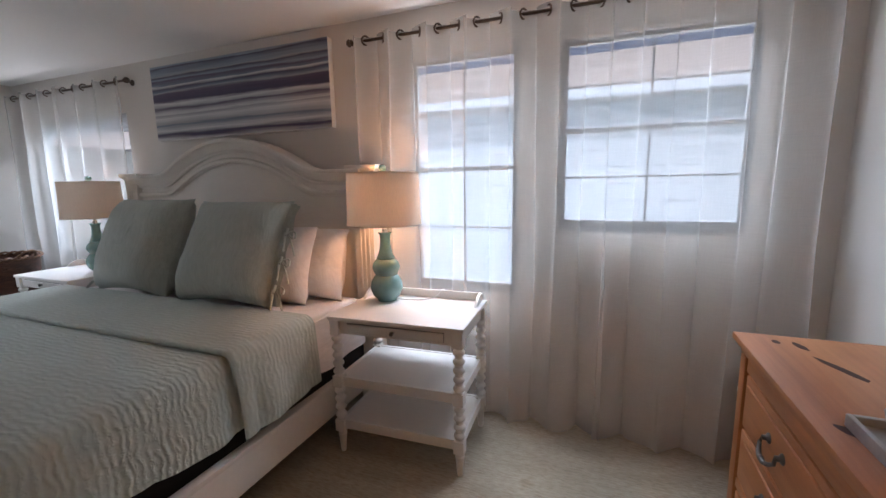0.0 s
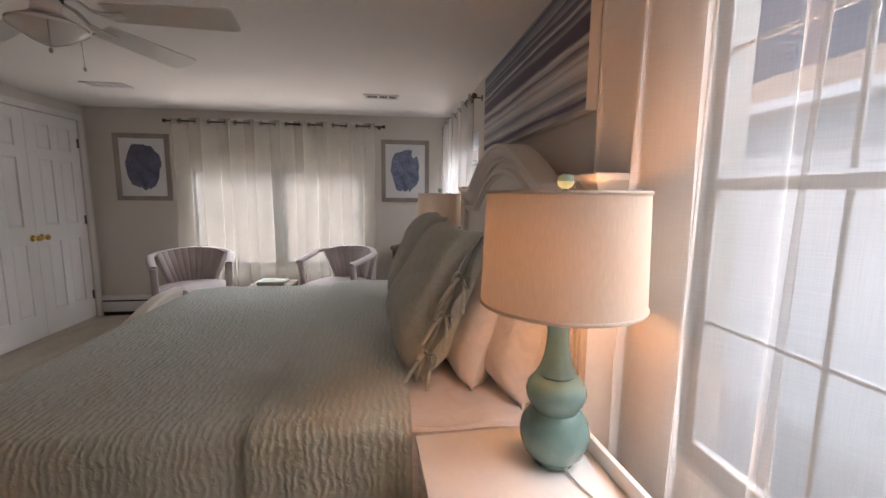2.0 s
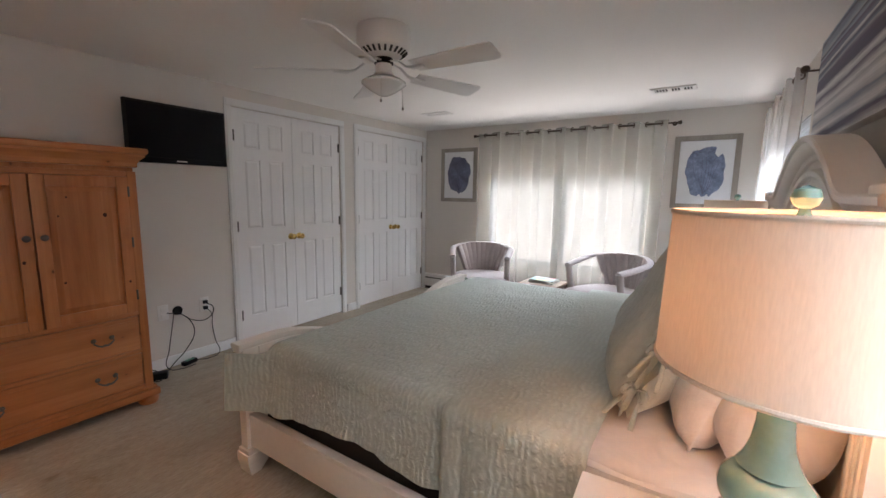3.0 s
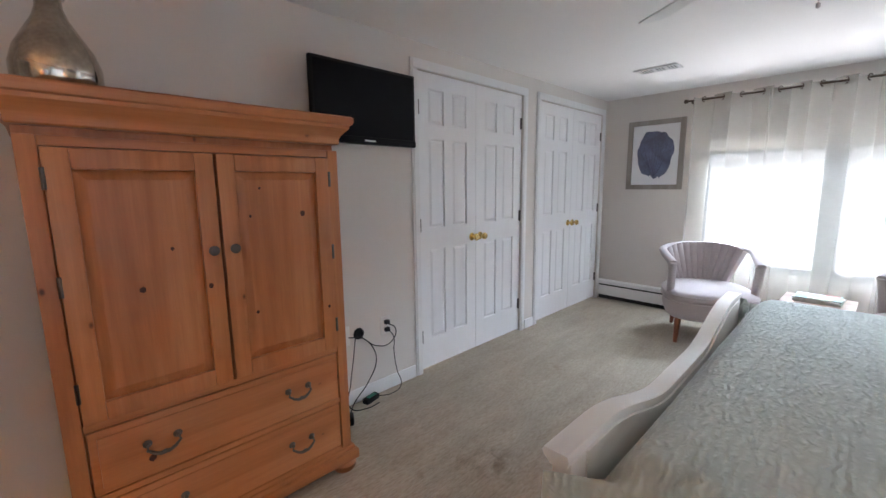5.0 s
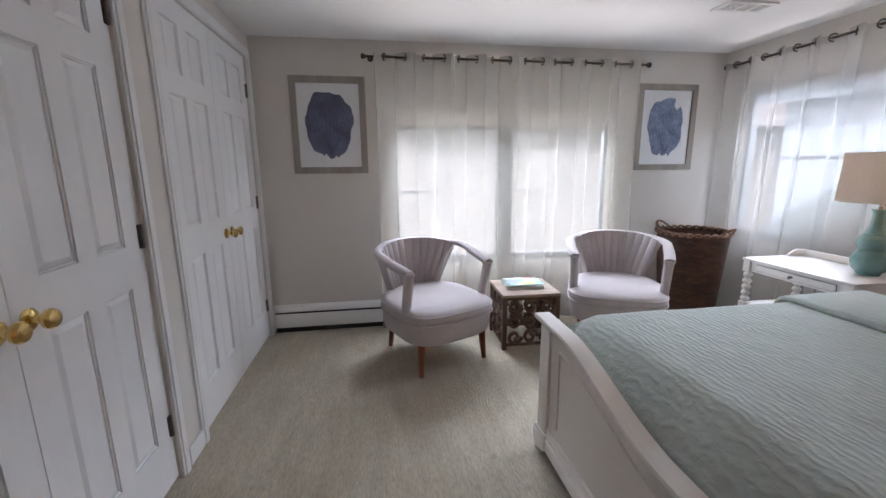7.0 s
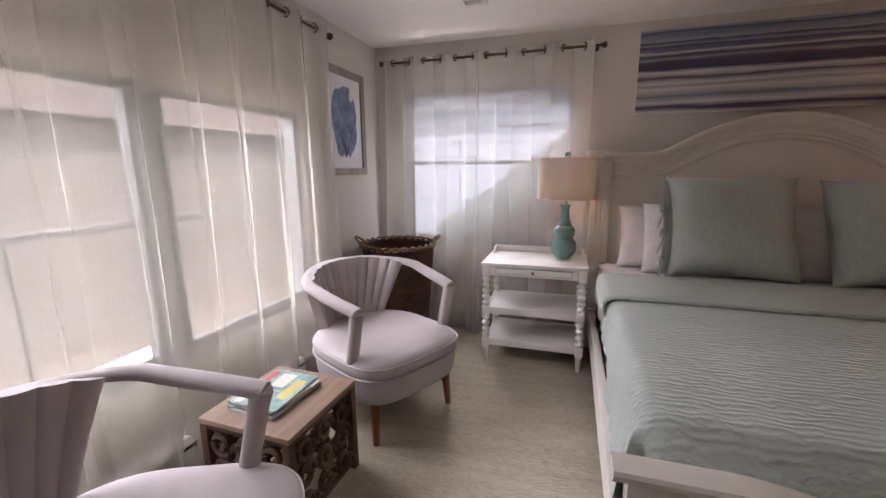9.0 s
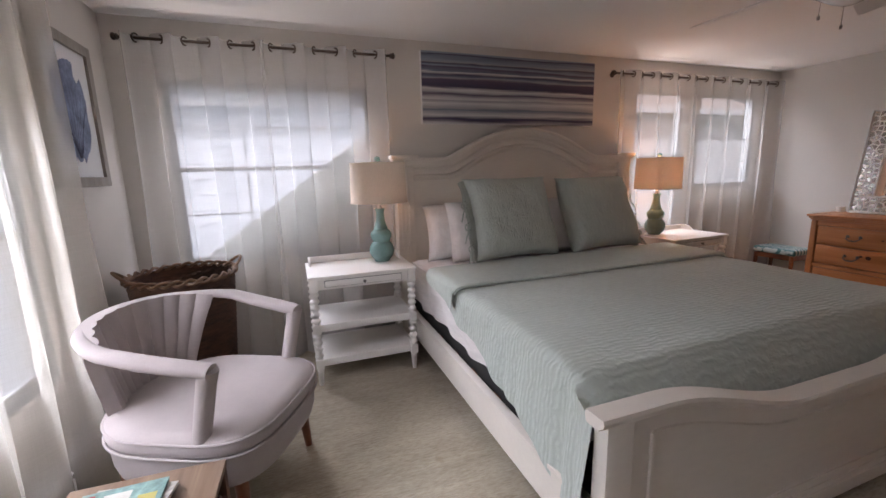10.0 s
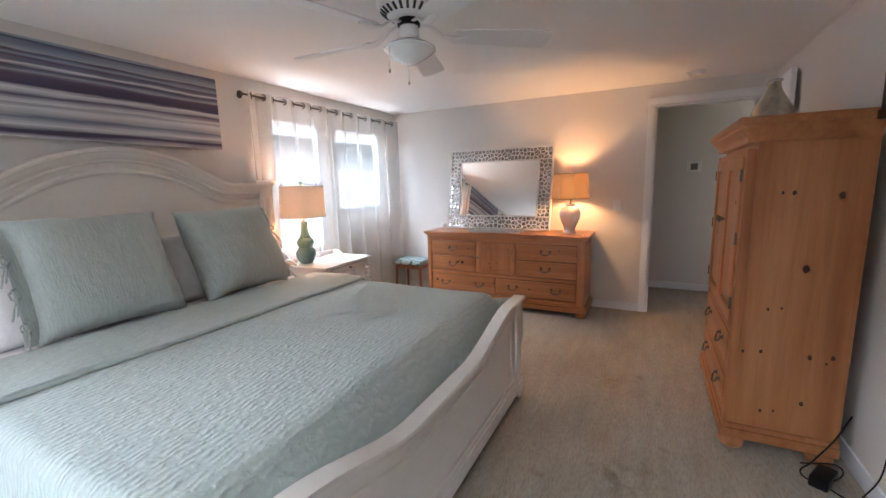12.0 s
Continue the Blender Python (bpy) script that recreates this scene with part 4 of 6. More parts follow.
def cloth(name, y0, y1, hem_w, hem_e, lift, material, parent, ny, fold_amp=0.018, foot=False):
    bm = bmesh.new()
    r = 0.055
    nx = 110

    def f(u, v):
        y = y0 + (y1 - y0) * v
        flat = 0.985 - r
        turn = r * math.pi / 2
        dw = 0.668 + lift - r - hem_w(y)
        de = 0.668 + lift - r - hem_e(y)
        s = -(flat + turn + dw) + (2 * (flat + turn) + dw + de) * u
        x, z = over_bed(y, s, 0, 0.985 + lift, 0.668 + lift)
        drop = max(0.0, abs(s) - flat - turn)
        k = min(1.0, drop / 0.22)
        x += math.copysign(fold_amp * k * (math.sin(17 * y + (2 if s > 0 else 0)) + 0.6 * math.sin(31 * y + 1) + 0.8), x)
        z += 0.006 * noise.noise((x * 2.2, y * 2.2, 1.7)) + 0.003 * noise.noise((x * 7, y * 7, 4.0))
        if foot:
            q = max(0.0, 1 - (y - y0) / 0.16)
            if abs(s) < flat + turn * 0.8:
                z -= 0.20 * q ** 2.2
            else:
                x += math.copysign((0.105 if s > 0 else 0.055) * q, x)
                y -= (0.055 if s > 0 else 0.02) * q
        return (x, y, z)
    sheet(bm, nx, ny, f)
    return part(name, bm, material, parent, smooth=80)


coverlet = thing("coverlet", "pale green quilted cotton coverlet, folded back at the pillows", "coverlet", pose(BX, 0, 0))


def lerp(y, ya, za, yb, zb):
    t = max(0.0, min(1.0, (y - ya) / (yb - ya)))
    return za + (zb - za) * t


cloth("spread", 1.626, 3.06, lambda y: (lerp(y, 1.72, 0.19, 2.05, 0.36) if y < 2.05 else lerp(y, 2.05, 0.36, 3.0, 0.58)) + 0.014 * math.sin(11 * y), lambda y: 0.385 + 0.018 * math.sin(9 * y) - 0.06 * max(0, 1 - (y - 1.626) / 0.3), 0.0, M_GREEN, coverlet, 90, 0.011, foot=True)
fold = cloth("folded_end", 2.72, 3.17, lambda y: lerp(y, 2.72, 0.55, 3.24, 0.60), lambda y: lerp(y, 2.72, 0.315, 3.17, 0.345), 0.024, M_FOLD, coverlet, 30, 0.014)
bm = bmesh.new()


def roll(u, v):
    x, z = over_bed(2.72, -1.02 + 2.12 * u, 0, 1.006, 0.690)
    t = 2 * math.pi * v
    return (x, 2.722 + 0.013 * math.cos(t), z - 0.011 + 0.012 * math.sin(t))


sheet(bm, 70, 8, roll)
part("fold_edge", bm, M_FOLD, coverlet, smooth=80)


def pillow(name, w, h, d, m, material, label, seed, ties=0, group="", ear=0.0):
    """A stuffed pillow standing on its lower edge; local x across, z up, y through it."""
    p = thing(name, label, "pillow", m, group)
    rnd = random.Random(seed)
    o = Vector((rnd.uniform(0, 9), rnd.uniform(0, 9), rnd.uniform(0, 9)))

    def f(u, v, side):
        a, b = 2 * u - 1, 2 * v - 1
        e = (1 - abs(a) ** 3.2) * (1 - abs(b) ** 3.2)
        t = d * 0.5 * max(0.0, e) ** 0.42
        pin = 1 - (0.075 if ties else 0.035) * (1 - abs(b) ** 2) * abs(a) ** 3
        pin2 = 1 - (0.075 if ties else 0.03) * (1 - abs(a) ** 2) * abs(b) ** 3
        x, z = a * w / 2 * pin, b * h / 2 * pin2 + h / 2
        q = noise.noise(Vector((x * 5, z * 5, side)) + o) * 0.016 + noise.noise(Vector((x * 13, z * 13, side)) + o) * 0.006
        edge = 0.004
        x, z = x + ear * 0.5 * a * (abs(a) * abs(b)) ** 6, z + ear * 0.4 * b * (abs(a) * abs(b)) ** 6 - ear * 0.5 * max(0.0, b) * abs(a) ** 5
        q += 0.012 * e * math.sin(5 * a + 7 * b + 4 * noise.noise(Vector((x * 3, z * 3, 5)) + o)) * abs(a * b)
        sag = 0.02 * (1 - (b + 1) / 2)
        return (x, side * (t * (1 + sag * 8) + q * min(1, e * 3) + edge) + 0.012 * noise.noise(Vector((x * 4, z * 4, 3)) + o), z)
    bm = bmesh.new()
    N = 26
    sheet(bm, N, N, lambda u, v: f(u, v, 1))
    sheet(bm, N, N, lambda u, v: f(u, v, -1))
    bmesh.ops.remove_doubles(bm, verts=bm.verts, dist=0.0005)
    border = [e for e in bm.edges if e.is_boundary]
    if border:
        bmesh.ops.bridge_loops(bm, edges=border)
    part("cover", bm, material, p, smooth=80)
    if ties:
        s = 1 if ties > 0 else -1
        for z in (0.16 * h, 0.42 * h, 0.68 * h):
            bm = bmesh.new()
            for t in (-1, 1):
                loop = [(s * (w / 2 + 0.005) + s * 0.030 * math.sin(q / 8 * math.pi) + 0.004 * q / 8, t * 0.036 * math.sin(q / 8 * math.pi * 0.9), z + 0.02 * math.sin(q / 8 * 2 * math.pi)) for q in range(9)]
                tube(bm, loop, 0.0075, 6, 0.5)
                tail = [(s * (w / 2 + 0.005 + 0.014 * q), t * (0.008 + 0.012 * q), z - 0.018 * q - 0.006 * q * q) for q in range(4)]
                tube(bm, tail, 0.0075, 6, 0.5)
            part("tie", bm, M_SHAM, p, "fabric tie knotted in a bow")
        for t in (-1, 1):
            def frill(u, v, t=t):
                z = h * (0.02 + 0.95 * u)
                x = w / 2 * (1 - 0.075 * (1 - (2 * u - 1) ** 2)) - 0.012 + 0.055 * v
                return (s * x, t * (0.006 + 0.016 * v * (1 + 0.8 * math.sin(19 * u + t)) * (0.5 + 0.5 * math.sin(math.pi * u))), z + 0.008 * v * math.sin(23 * u))
            part("flange", sheet(bmesh.new(), 60, 5, frill), M_SHAM, p, smooth=80)
    return p


pillow("white_pillow", 0.80, 0.40, 0.25, pose(BX - 0.46, 3.545, 0.652, -14, 0, 0), M_PILLOW, "white pillow standing against the headboard", 1, group="white pillows", ear=0.03)
pillow("white_pillow", 0.84, 0.40, 0.25, pose(BX + 0.47, 3.545, 0.652, -14, 0, 0), M_PILLOW, "white pillow standing against the headboard", 2, group="white pillows", ear=0.03)
pillow("white_pillow", 0.76, 0.43, 0.20, pose(BX - 0.36, 3.39, 0.652, -19, 0, 0), M_PILLOW, "white pillow leaning on another pillow", 3, group="white pillows")
pillow("white_pillow", 0.76, 0.43, 0.20, pose(BX + 0.39, 3.39, 0.652, -19, 0, 0), M_PILLOW, "white pillow leaning on another pillow", 4, group="white pillows")
pillow("euro_sham", 0.61, 0.59, 0.27, pose(BX - 0.335, 3.185, 0.685, -24, 0, -2), M_SHAM, "square grey green crinkled linen pillow with side ties", 11, ties=-1, group="green square pillows", ear=0.03)
pillow("euro_sham", 0.60, 0.575, 0.26, pose(BX + 0.41, 3.185, 0.685, -24, 0, 3), M_SHAM, "square grey green crinkled linen pillow with side ties", 12, ties=1, group="green square pillows", ear=0.03)


# ---------------------------------------------------------------- nightstands and their lamps
def spool(z0, z1, count, r):
    prof = [(r * 0.75, z0)]
    step = (z1 - z0) / count
    for i in range(count):
        for t in range(1, 8):
            a = math.pi * t / 8
            prof.append((r * (0.40 + 0.60 * math.sin(a)), z0 + step * (i + t / 8)))
    prof.append((r * 0.75, z1))
    return prof


def nightstand(m, group):
    w, d, h = 0.655, 0.455, 0.69
    ns = thing("nightstand", "white painted nightstand with turned spool legs and shelves", "nightstand", m, group)
    part("top", boxm(-w / 2, w / 2, -d / 2, d / 2, h - 0.018, h, 0.004), M_WHITE, ns)
    # low gallery rail with swept ends
    part("gallery_back", boxm(-w / 2 + 0.02, w / 2 - 0.02, d / 2 - 0.030, d / 2 - 0.016, h + 0.0005, h + 0.042, 0.003), M_WHITE, ns)
    for s in (-1, 1):
        prof = [(d / 2 - 0.030, h + 0.0005), (d / 2 - 0.030, h + 0.042), (d / 2 - 0.07, h + 0.044), (d / 2 - 0.10, h + 0.036), (d / 2 - 0.125, h + 0.020), (d / 2 - 0.15, h + 0.0005)]
        part("gallery_side", prism(bmesh.new(), [(s * (w / 2 - 0.027) - 0.007, y, z) for y, z in prof], (0.014, 0, 0)), M_WHITE, ns)
    bm = boxm(-w / 2 + 0.055, w / 2 - 0.055, -d / 2 + 0.022, -d / 2 + 0.036, h - 0.085, h - 0.019)
    box(bm, -w / 2 + 0.055, w / 2 - 0.055, d / 2 - 0.036, d / 2 - 0.022, h - 0.085, h - 0.019)
    for s in (-1, 1):
        box(bm, s * (w / 2 - 0.03) - 0.007, s * (w / 2 - 0.03) + 0.007, -d / 2 + 0.05, d / 2 - 0.05, h - 0.085, h - 0.019)
    part("apron", bm, M_WHITE, ns)
    tray = part("pull_out_tray", boxm(-w / 2 + 0.095, w / 2 - 0.095, -d / 2 + 0.012, -d / 2 + 0.30, h - 0.070, h - 0.034, 0.003), M_WHITE, ns)
    bm = lathe(bmesh.new(), [(0.0, 0.0), (0.006, 0.0), (0.005, 0.008), (0.010, 0.014), (0.009, 0.020), (0.0, 0.022)], 12)
    bmesh.ops.rotate(bm, verts=bm.verts, matrix=Matrix.Rotation(radians(90), 3, 'X'))
    bmesh.ops.translate(bm, verts=bm.verts, vec=(0, -d / 2 + 0.012, h - 0.052))
    part("knob", bm, M_IRON, tray, "small dark metal knob")
    # dark sheet in front of the apron, painting the shaded gap round the tray
    bm = boxm(-w / 2 + 0.092, w / 2 - 0.092, -d / 2 + 0.0205, -d / 2 + 0.0215, h - 0.073, h - 0.031)
    part("tray_gap_shade", bm, M_IRON, ns)
    for z in (0.385, 0.165):
        bm = boxm(-w / 2 + 0.03, w / 2 - 0.03, -d / 2 + 0.03, d / 2 - 0.03, z - 0.018, z, 0.003)
        sf = part("shelf", bm, M_WHITE, ns)
        for s in (-1, 1):
            part("shelf_rail", boxm(-w / 2 + 0.05, w / 2 - 0.05, s * (d / 2 - 0.03) - 0.008, s * (d / 2 - 0.03) + 0.008, z - 0.042, z + 0.004, 0.003), M_WHITE, sf)
            part("shelf_rail", boxm(s * (w / 2 - 0.03) - 0.008, s * (w / 2 - 0.03) + 0.008, -d / 2 + 0.05, d / 2 - 0.05, z - 0.042, z + 0.004, 0.003), M_WHITE, sf)
    for sx in (-1, 1):
        for sy in (-1, 1):
            x, y = sx * (w / 2 - 0.03), sy * (d / 2 - 0.03)
            bm = bmesh.new()
            for z0, z1 in ((0.598, h - 0.0185), (0.338, 0.394), (0.112, 0.172)):
                box(bm, x - 0.024, x + 0.024, y - 0.024, y + 0.024, z0, z1, 0.003)
            lathe(bm, spool(0.394, 0.598, 5, 0.027), 16, (x, y, 0))
            lathe(bm, spool(0.172, 0.338, 4, 0.027), 16, (x, y, 0))
            lathe(bm, [(0.011, 0.0), (0.013, 0.004), (0.019, 0.085), (0.022, 0.092), (0.017, 0.098), (0.022, 0.112)], 14, (x, y, 0))
            part("leg", bm, M_WHITE, ns)
    return ns


first = nightstand(pose(1.316, 3.455, 0), "nightstands")
copy_thing(first, pose(4.085, 3.42, 0, 0, 0, 3.0))


def gourd_lamp(m):
    """A double gourd ceramic lamp with a drum shade; local z 0 on the table."""
    lm = thing("table_lamp", "teal gourd-shaped ceramic table lamp with white drum shade", "lamp", m, "bedside lamps")
    prof = [(0.0, 0.0), (0.050, 0.0), (0.052, 0.008), (0.058, 0.014), (0.074, 0.030), (0.083, 0.055), (0.084, 0.072), (0.079, 0.095), (0.066, 0.115),
            (0.056, 0.124), (0.061, 0.133), (0.070, 0.150), (0.072, 0.165), (0.067, 0.182), (0.054, 0.196), (0.044, 0.202), (0.048, 0.206), (0.044, 0.212),
            (0.038, 0.224), (0.031, 0.246), (0.027, 0.275), (0.026, 0.298), (0.028, 0.314), (0.035, 0.324), (0.033, 0.327), (0.0, 0.327)]
    part("base", lathe(bmesh.new(), [(r, 1.09 * z) for r, z in prof], 32), M_TEAL, lm)
    bm = lathe(bmesh.new(), [(0.0, 0.357), (0.014, 0.357), (0.014, 0.372), (0.008, 0.377), (0.008, 0.400), (0.014, 0.405), (0.014, 0.445), (0.0, 0.45)], 16)
    part("socket", bm, M_NICKEL, lm)
    bm = bmesh.new()
    for s in (-1, 1):
        tube(bm, [(s * 0.012, 0, 0.40), (s * 0.06, 0, 0.45), (s * 0.07, 0, 0.54), (s * 0.04, 0, 0.631), (0, 0, 0.651)], 0.0018, 6)
    for k in range(3):
        a = 2 * math.pi * k / 3
        tube(bm, [(0, 0, 0.650), (0.172 * math.cos(a), 0.172 * math.sin(a), 0.643)], 0.0018, 6)
    part("harp", bm, M_NICKEL, lm)
    bm = lathe(bmesh.new(), [(0.0, 0.648), (0.010, 0.649), (0.008, 0.656), (0.007, 0.660), (0.016, 0.666), (0.020, 0.677), (0.016, 0.690), (0.0, 0.697)], 16)
    part("finial", bm, M_TEAL, lm)
    seg = 48
    bm = bmesh.new()
    sheet(bm, seg, 6, lambda u, v: ((0.186 - 0.008 * v) * math.cos(2 * math.pi * u), (0.186 - 0.008 * v) * math.sin(2 * math.pi * u), 0.398 + 0.254 * v), wrap=True)
    part("shade", bm, M_SHADE, lm, "off-white linen drum shade", smooth=60)
    for r, z in ((0.1865, 0.399), (0.1785, 0.651)):
        bm = tube(bmesh.new(), [(r * math.cos(2 * math.pi * q / 48), r * math.sin(2 * math.pi * q / 48), z) for q in range(48)], 0.0028, 6, 1.6, close=True)
        part("shade_rim", bm, M_SHADE, lm)
    return lm


one = gourd_lamp(pose(1.489, 3.52, 0.6905))
copy_thing(one, pose(3.904, 3.507, 0.6905))


# ---------------------------------------------------------------- wall art
art = thing("canvas_art", "wide canvas print of blue and violet stripes above the bed", "painting", pose(2.6575, YN - 0.002, 1.88))
part("canvas", boxm(-0.762, 0.762, -0.040, 0.0, -0.252, 0.252, 0.003), M_CANVAS, art)
part("print", boxm(-0.7615, 0.7615, -0.0425, -0.0402, -0.2515, 0.2515), M_STRIPE, art, smooth=0)


def coral_outline(seed, w, h, bite):
    """An egg-shaped sea fan, fullest above the middle, with a ragged edge and a notch at its stem."""
    rnd = random.Random(seed)
    pts = []
    N = 120
    ph = [rnd.uniform(0, 6.28) for _ in range(4)]
    for i in range(N):
        t = 2 * math.pi * i / N
        c, q = math.cos(t), math.sin(t)
        r = 1.0 + 0.035 * math.sin(4 * t + ph[0]) + 0.028 * math.sin(7 * t + ph[1]) + 0.016 * math.sin(13 * t + ph[2]) + rnd.uniform(-0.012, 0.012)
        if bite and abs(t - 0.95) < 0.15:
            r *= 0.80
        low = abs(t - 1.5 * math.pi)
        if low < 0.30:
            r *= 0.94 + 0.05 * math.cos(low * 12)
        pts.append((0.5 * w * r * math.copysign(abs(c) ** 0.95, c) * (1 + 0.10 * q), 0.5 * h * r * q))
    return pts


def picture(y, seed, bite, wash):
    """A framed coral print on the west wall; local x out of the wall."""
    p = thing("framed_picture", "framed blue coral print on white paper", "picture", pose(0.001, y, 1.596), "coral pictures")
    w, h, f = 0.545, 0.70, 0.048
    bm = bmesh.new()
    for s in (-1, 1):
        prism(bm, [(0.0, s * w / 2, -h / 2), (0.0, s * w / 2, h / 2), (0.0, s * (w / 2 - f), h / 2 - f), (0.0, s * (w / 2 - f), -h / 2 + f)], (0.022, 0, 0))
        prism(bm, [(0.0, -w / 2, s * h / 2), (0.0, w / 2, s * h / 2), (0.0, w / 2 - f, s * (h / 2 - f)), (0.0, -w / 2 + f, s * (h / 2 - f))], (0.022, 0, 0))
    part("frame", bm, M_FRAME, p, smooth=0)
    part("paper", boxm(0.002, 0.008, -w / 2 + f, w / 2 - f, -h / 2 + f, h / 2 - f), M_MAT, p, smooth=0)
    art = part("coral_print", prism(bmesh.new(), [(0.0082, a, b) for a, b in coral_outline(seed, 0.325 if bite else 0.345, 0.485, bite)], (0.0012, 0, 0)), wash, p, smooth=0)
    bm = bmesh.new()
    rnd = random.Random(seed)
    for k in range(9):
        a0 = -1.1 + 0.275 * k
        pts = [(0.0096, a0 * 0.14 * (q / 6) ** 0.8 + 0.008 * math.sin(q + k), -0.21 + 0.40 * q / 6 * (1 - 0.25 * abs(a0))) for q in range(7)]
        tube(bm, pts, [0.0038 - 0.0005 * q for q in range(7)], 5, 0.3)
    part("coral_veins", bm, M_CORAL if bite else M_VEIN, art)
    return p


picture(0.53, 2.0, False, M_CORAL)
picture(3.30, 5.0, True, M_CORAL_PALE)


# ---------------------------------------------------------------- pine furniture
def bail_handle(parent, m, w=0.085):
    """A curved drop handle with two rosettes; local x across, y outward, z up."""
    bm = bmesh.new()
    for s in (-1, 1):
        lathe(bm, [(0.0, 0.0), (0.014, 0.0), (0.012, 0.004), (0.007, 0.007), (0.006, 0.016), (0.0, 0.018)], 12)
    half = len(bm.verts) // 2
    bm.verts.ensure_lookup_table()
    bmesh.ops.rotate(bm, verts=bm.verts, matrix=Matrix.Rotation(radians(-90), 3, 'X'))
    for i, v in enumerate(bm.verts):
        v.co.x += (-1 if i < half else 1) * w / 2
    pts = [(-w / 2, 0.014, 0.0), (-w / 2 - 0.004, 0.018, -0.014), (-w * 0.34, 0.024, -0.028), (-w * 0.15, 0.027, -0.034), (0, 0.028, -0.031),
           (w * 0.15, 0.027, -0.034), (w * 0.34, 0.024, -0.028), (w / 2 + 0.004, 0.018, -0.014), (w / 2, 0.014, 0.0)]
    tube(bm, pts, [0.004, 0.0045, 0.0055, 0.006, 0.0075, 0.006, 0.0055, 0.0045, 0.004], 8)
    return part("handle", bm, M_IRON, parent, "dark metal drop handle", at=m)


def drawer_front(parent, m, w, h, material, handles, name="drawer"):
    """A raised drawer front; local x across, y outward, centred."""
    bm = boxm(-w / 2, w / 2, -0.028, 0.008, -h / 2, h / 2, 0.006)
    box(bm, -w / 2 + 0.022, w / 2 - 0.022, 0.006, 0.014, -h / 2 + 0.022, h / 2 - 0.022, 0.005)
    d = part(name, bm, material, parent, at=m)
    for hx in handles:
        bail_handle(d, pose(hx, 0.0135, 0.012))
    return d


dresser = thing("dresser", "orange knotty pine dresser with drawers and a small door", "dresser", pose(5.36, 2.27, 0, 0, 0, 90))
# local x runs along the wall (towards north), front faces +y (towards west)
LW, DEP, TOP = 1.70, 0.45, 0.815
bm = boxm(-LW / 2, LW / 2, -DEP, -0.03, 0.10, TOP - 0.03)
part("carcass", bm, M_PINE_Y, dresser)
bm = boxm(-LW / 2 - 0.035, LW / 2 + 0.035, -DEP - 0.01, 0.030, TOP - 0.022, TOP, 0.006)
part("top", bm, M_PINE_X, dresser)
bm = bmesh.new()
box(bm, -LW / 2 - 0.022, LW / 2 + 0.022, -DEP, 0.018, TOP - 0.036, TOP - 0.0225, 0.004)
box(bm, -LW / 2 - 0.012, LW / 2 + 0.012, -DEP, 0.010, TOP - 0.052, TOP - 0.0365, 0.004)
part("cornice", bm, M_PINE_X, dresser)
for a, b in ((-LW / 2, -LW / 2 + 0.065), (LW / 2 - 0.045, LW / 2)):
    part("stile", boxm(a, b, -0.03, 0.012, 0.12, TOP - 0.053, 0.004), M_PINE_Z, dresser)
for a, b, z0, z1 in ((-LW / 2 + 0.065, LW / 2 - 0.045, 0.72, TOP - 0.053), (-LW / 2 + 0.065, LW / 2 - 0.045, 0.345, 0.375), (-LW / 2 + 0.065, LW / 2 - 0.045, 0.12, 0.155)):
    part("rail", boxm(a, b, -0.03, 0.006, z0, z1, 0.002), M_PINE_X, dresser)
bm = bmesh.new()
box(bm, -LW / 2 - 0.03, LW / 2 + 0.03, -DEP, 0.026, 0.055, 0.105, 0.006)
box(bm, -LW / 2 - 0.015, LW / 2 + 0.015, -DEP, 0.014, 0.105, 0.122, 0.005)
part("plinth", bm, M_PINE_X, dresser)
for s in (-1, 1):
    for y in (-0.05, -DEP + 0.06):
        part("foot", lathe(bmesh.new(), [(0.045, 0.0), (0.052, 0.012), (0.054, 0.03), (0.046, 0.045), (0.04, 0.0549)], 18, (s * (LW / 2 - 0.03), y, 0)), M_PINE_Z, dresser)


def dbox(x0, x1, z0, z1):
    return pose((x0 + x1) / 2, 0.0, (z0 + z1) / 2), x1 - x0, z1 - z0


for x0, x1, z0, z1, hs in ((0.27, 0.795, 0.555, 0.715, (0.0,)), (0.27, 0.795, 0.385, 0.545, (0.0,)),
                           (-0.775, -0.18, 0.555, 0.715, (0.0,)), (-0.775, -0.18, 0.385, 0.545, (0.0,)),
                           (0.055, 0.795, 0.165, 0.338, (-0.20, 0.20)), (-0.775, 0.045, 0.165, 0.338, (-0.22, 0.22))):
    m, w, h = dbox(x0, x1, z0, z1)
    drawer_front(dresser, m, w, h, M_PINE_X, hs)
m, w, h = dbox(-0.168, 0.258, 0.385, 0.715)
cd = part("door", boxm(-w / 2, w / 2, -0.012, 0.004, -h / 2, h / 2, 0.003), M_PINE_Z, dresser, at=m)
for x0, x1, z0, z1 in ((-w / 2, -w / 2 + 0.045, -h / 2, h / 2), (w / 2 - 0.045, w / 2, -h / 2, h / 2), (-w / 2 + 0.045, w / 2 - 0.045, h / 2 - 0.045, h / 2), (-w / 2 + 0.045, w / 2 - 0.045, -h / 2, -h / 2 + 0.045)):
    part("door_rail", boxm(x0, x1, 0.002, 0.014, z0, z1, 0.004), M_PINE_Z, cd)
part("door_panel", boxm(-w / 2 + 0.065, w / 2 - 0.065, 0.002, 0.010, -h / 2 + 0.065, h / 2 - 0.065, 0.007), M_PINE_Z, cd)
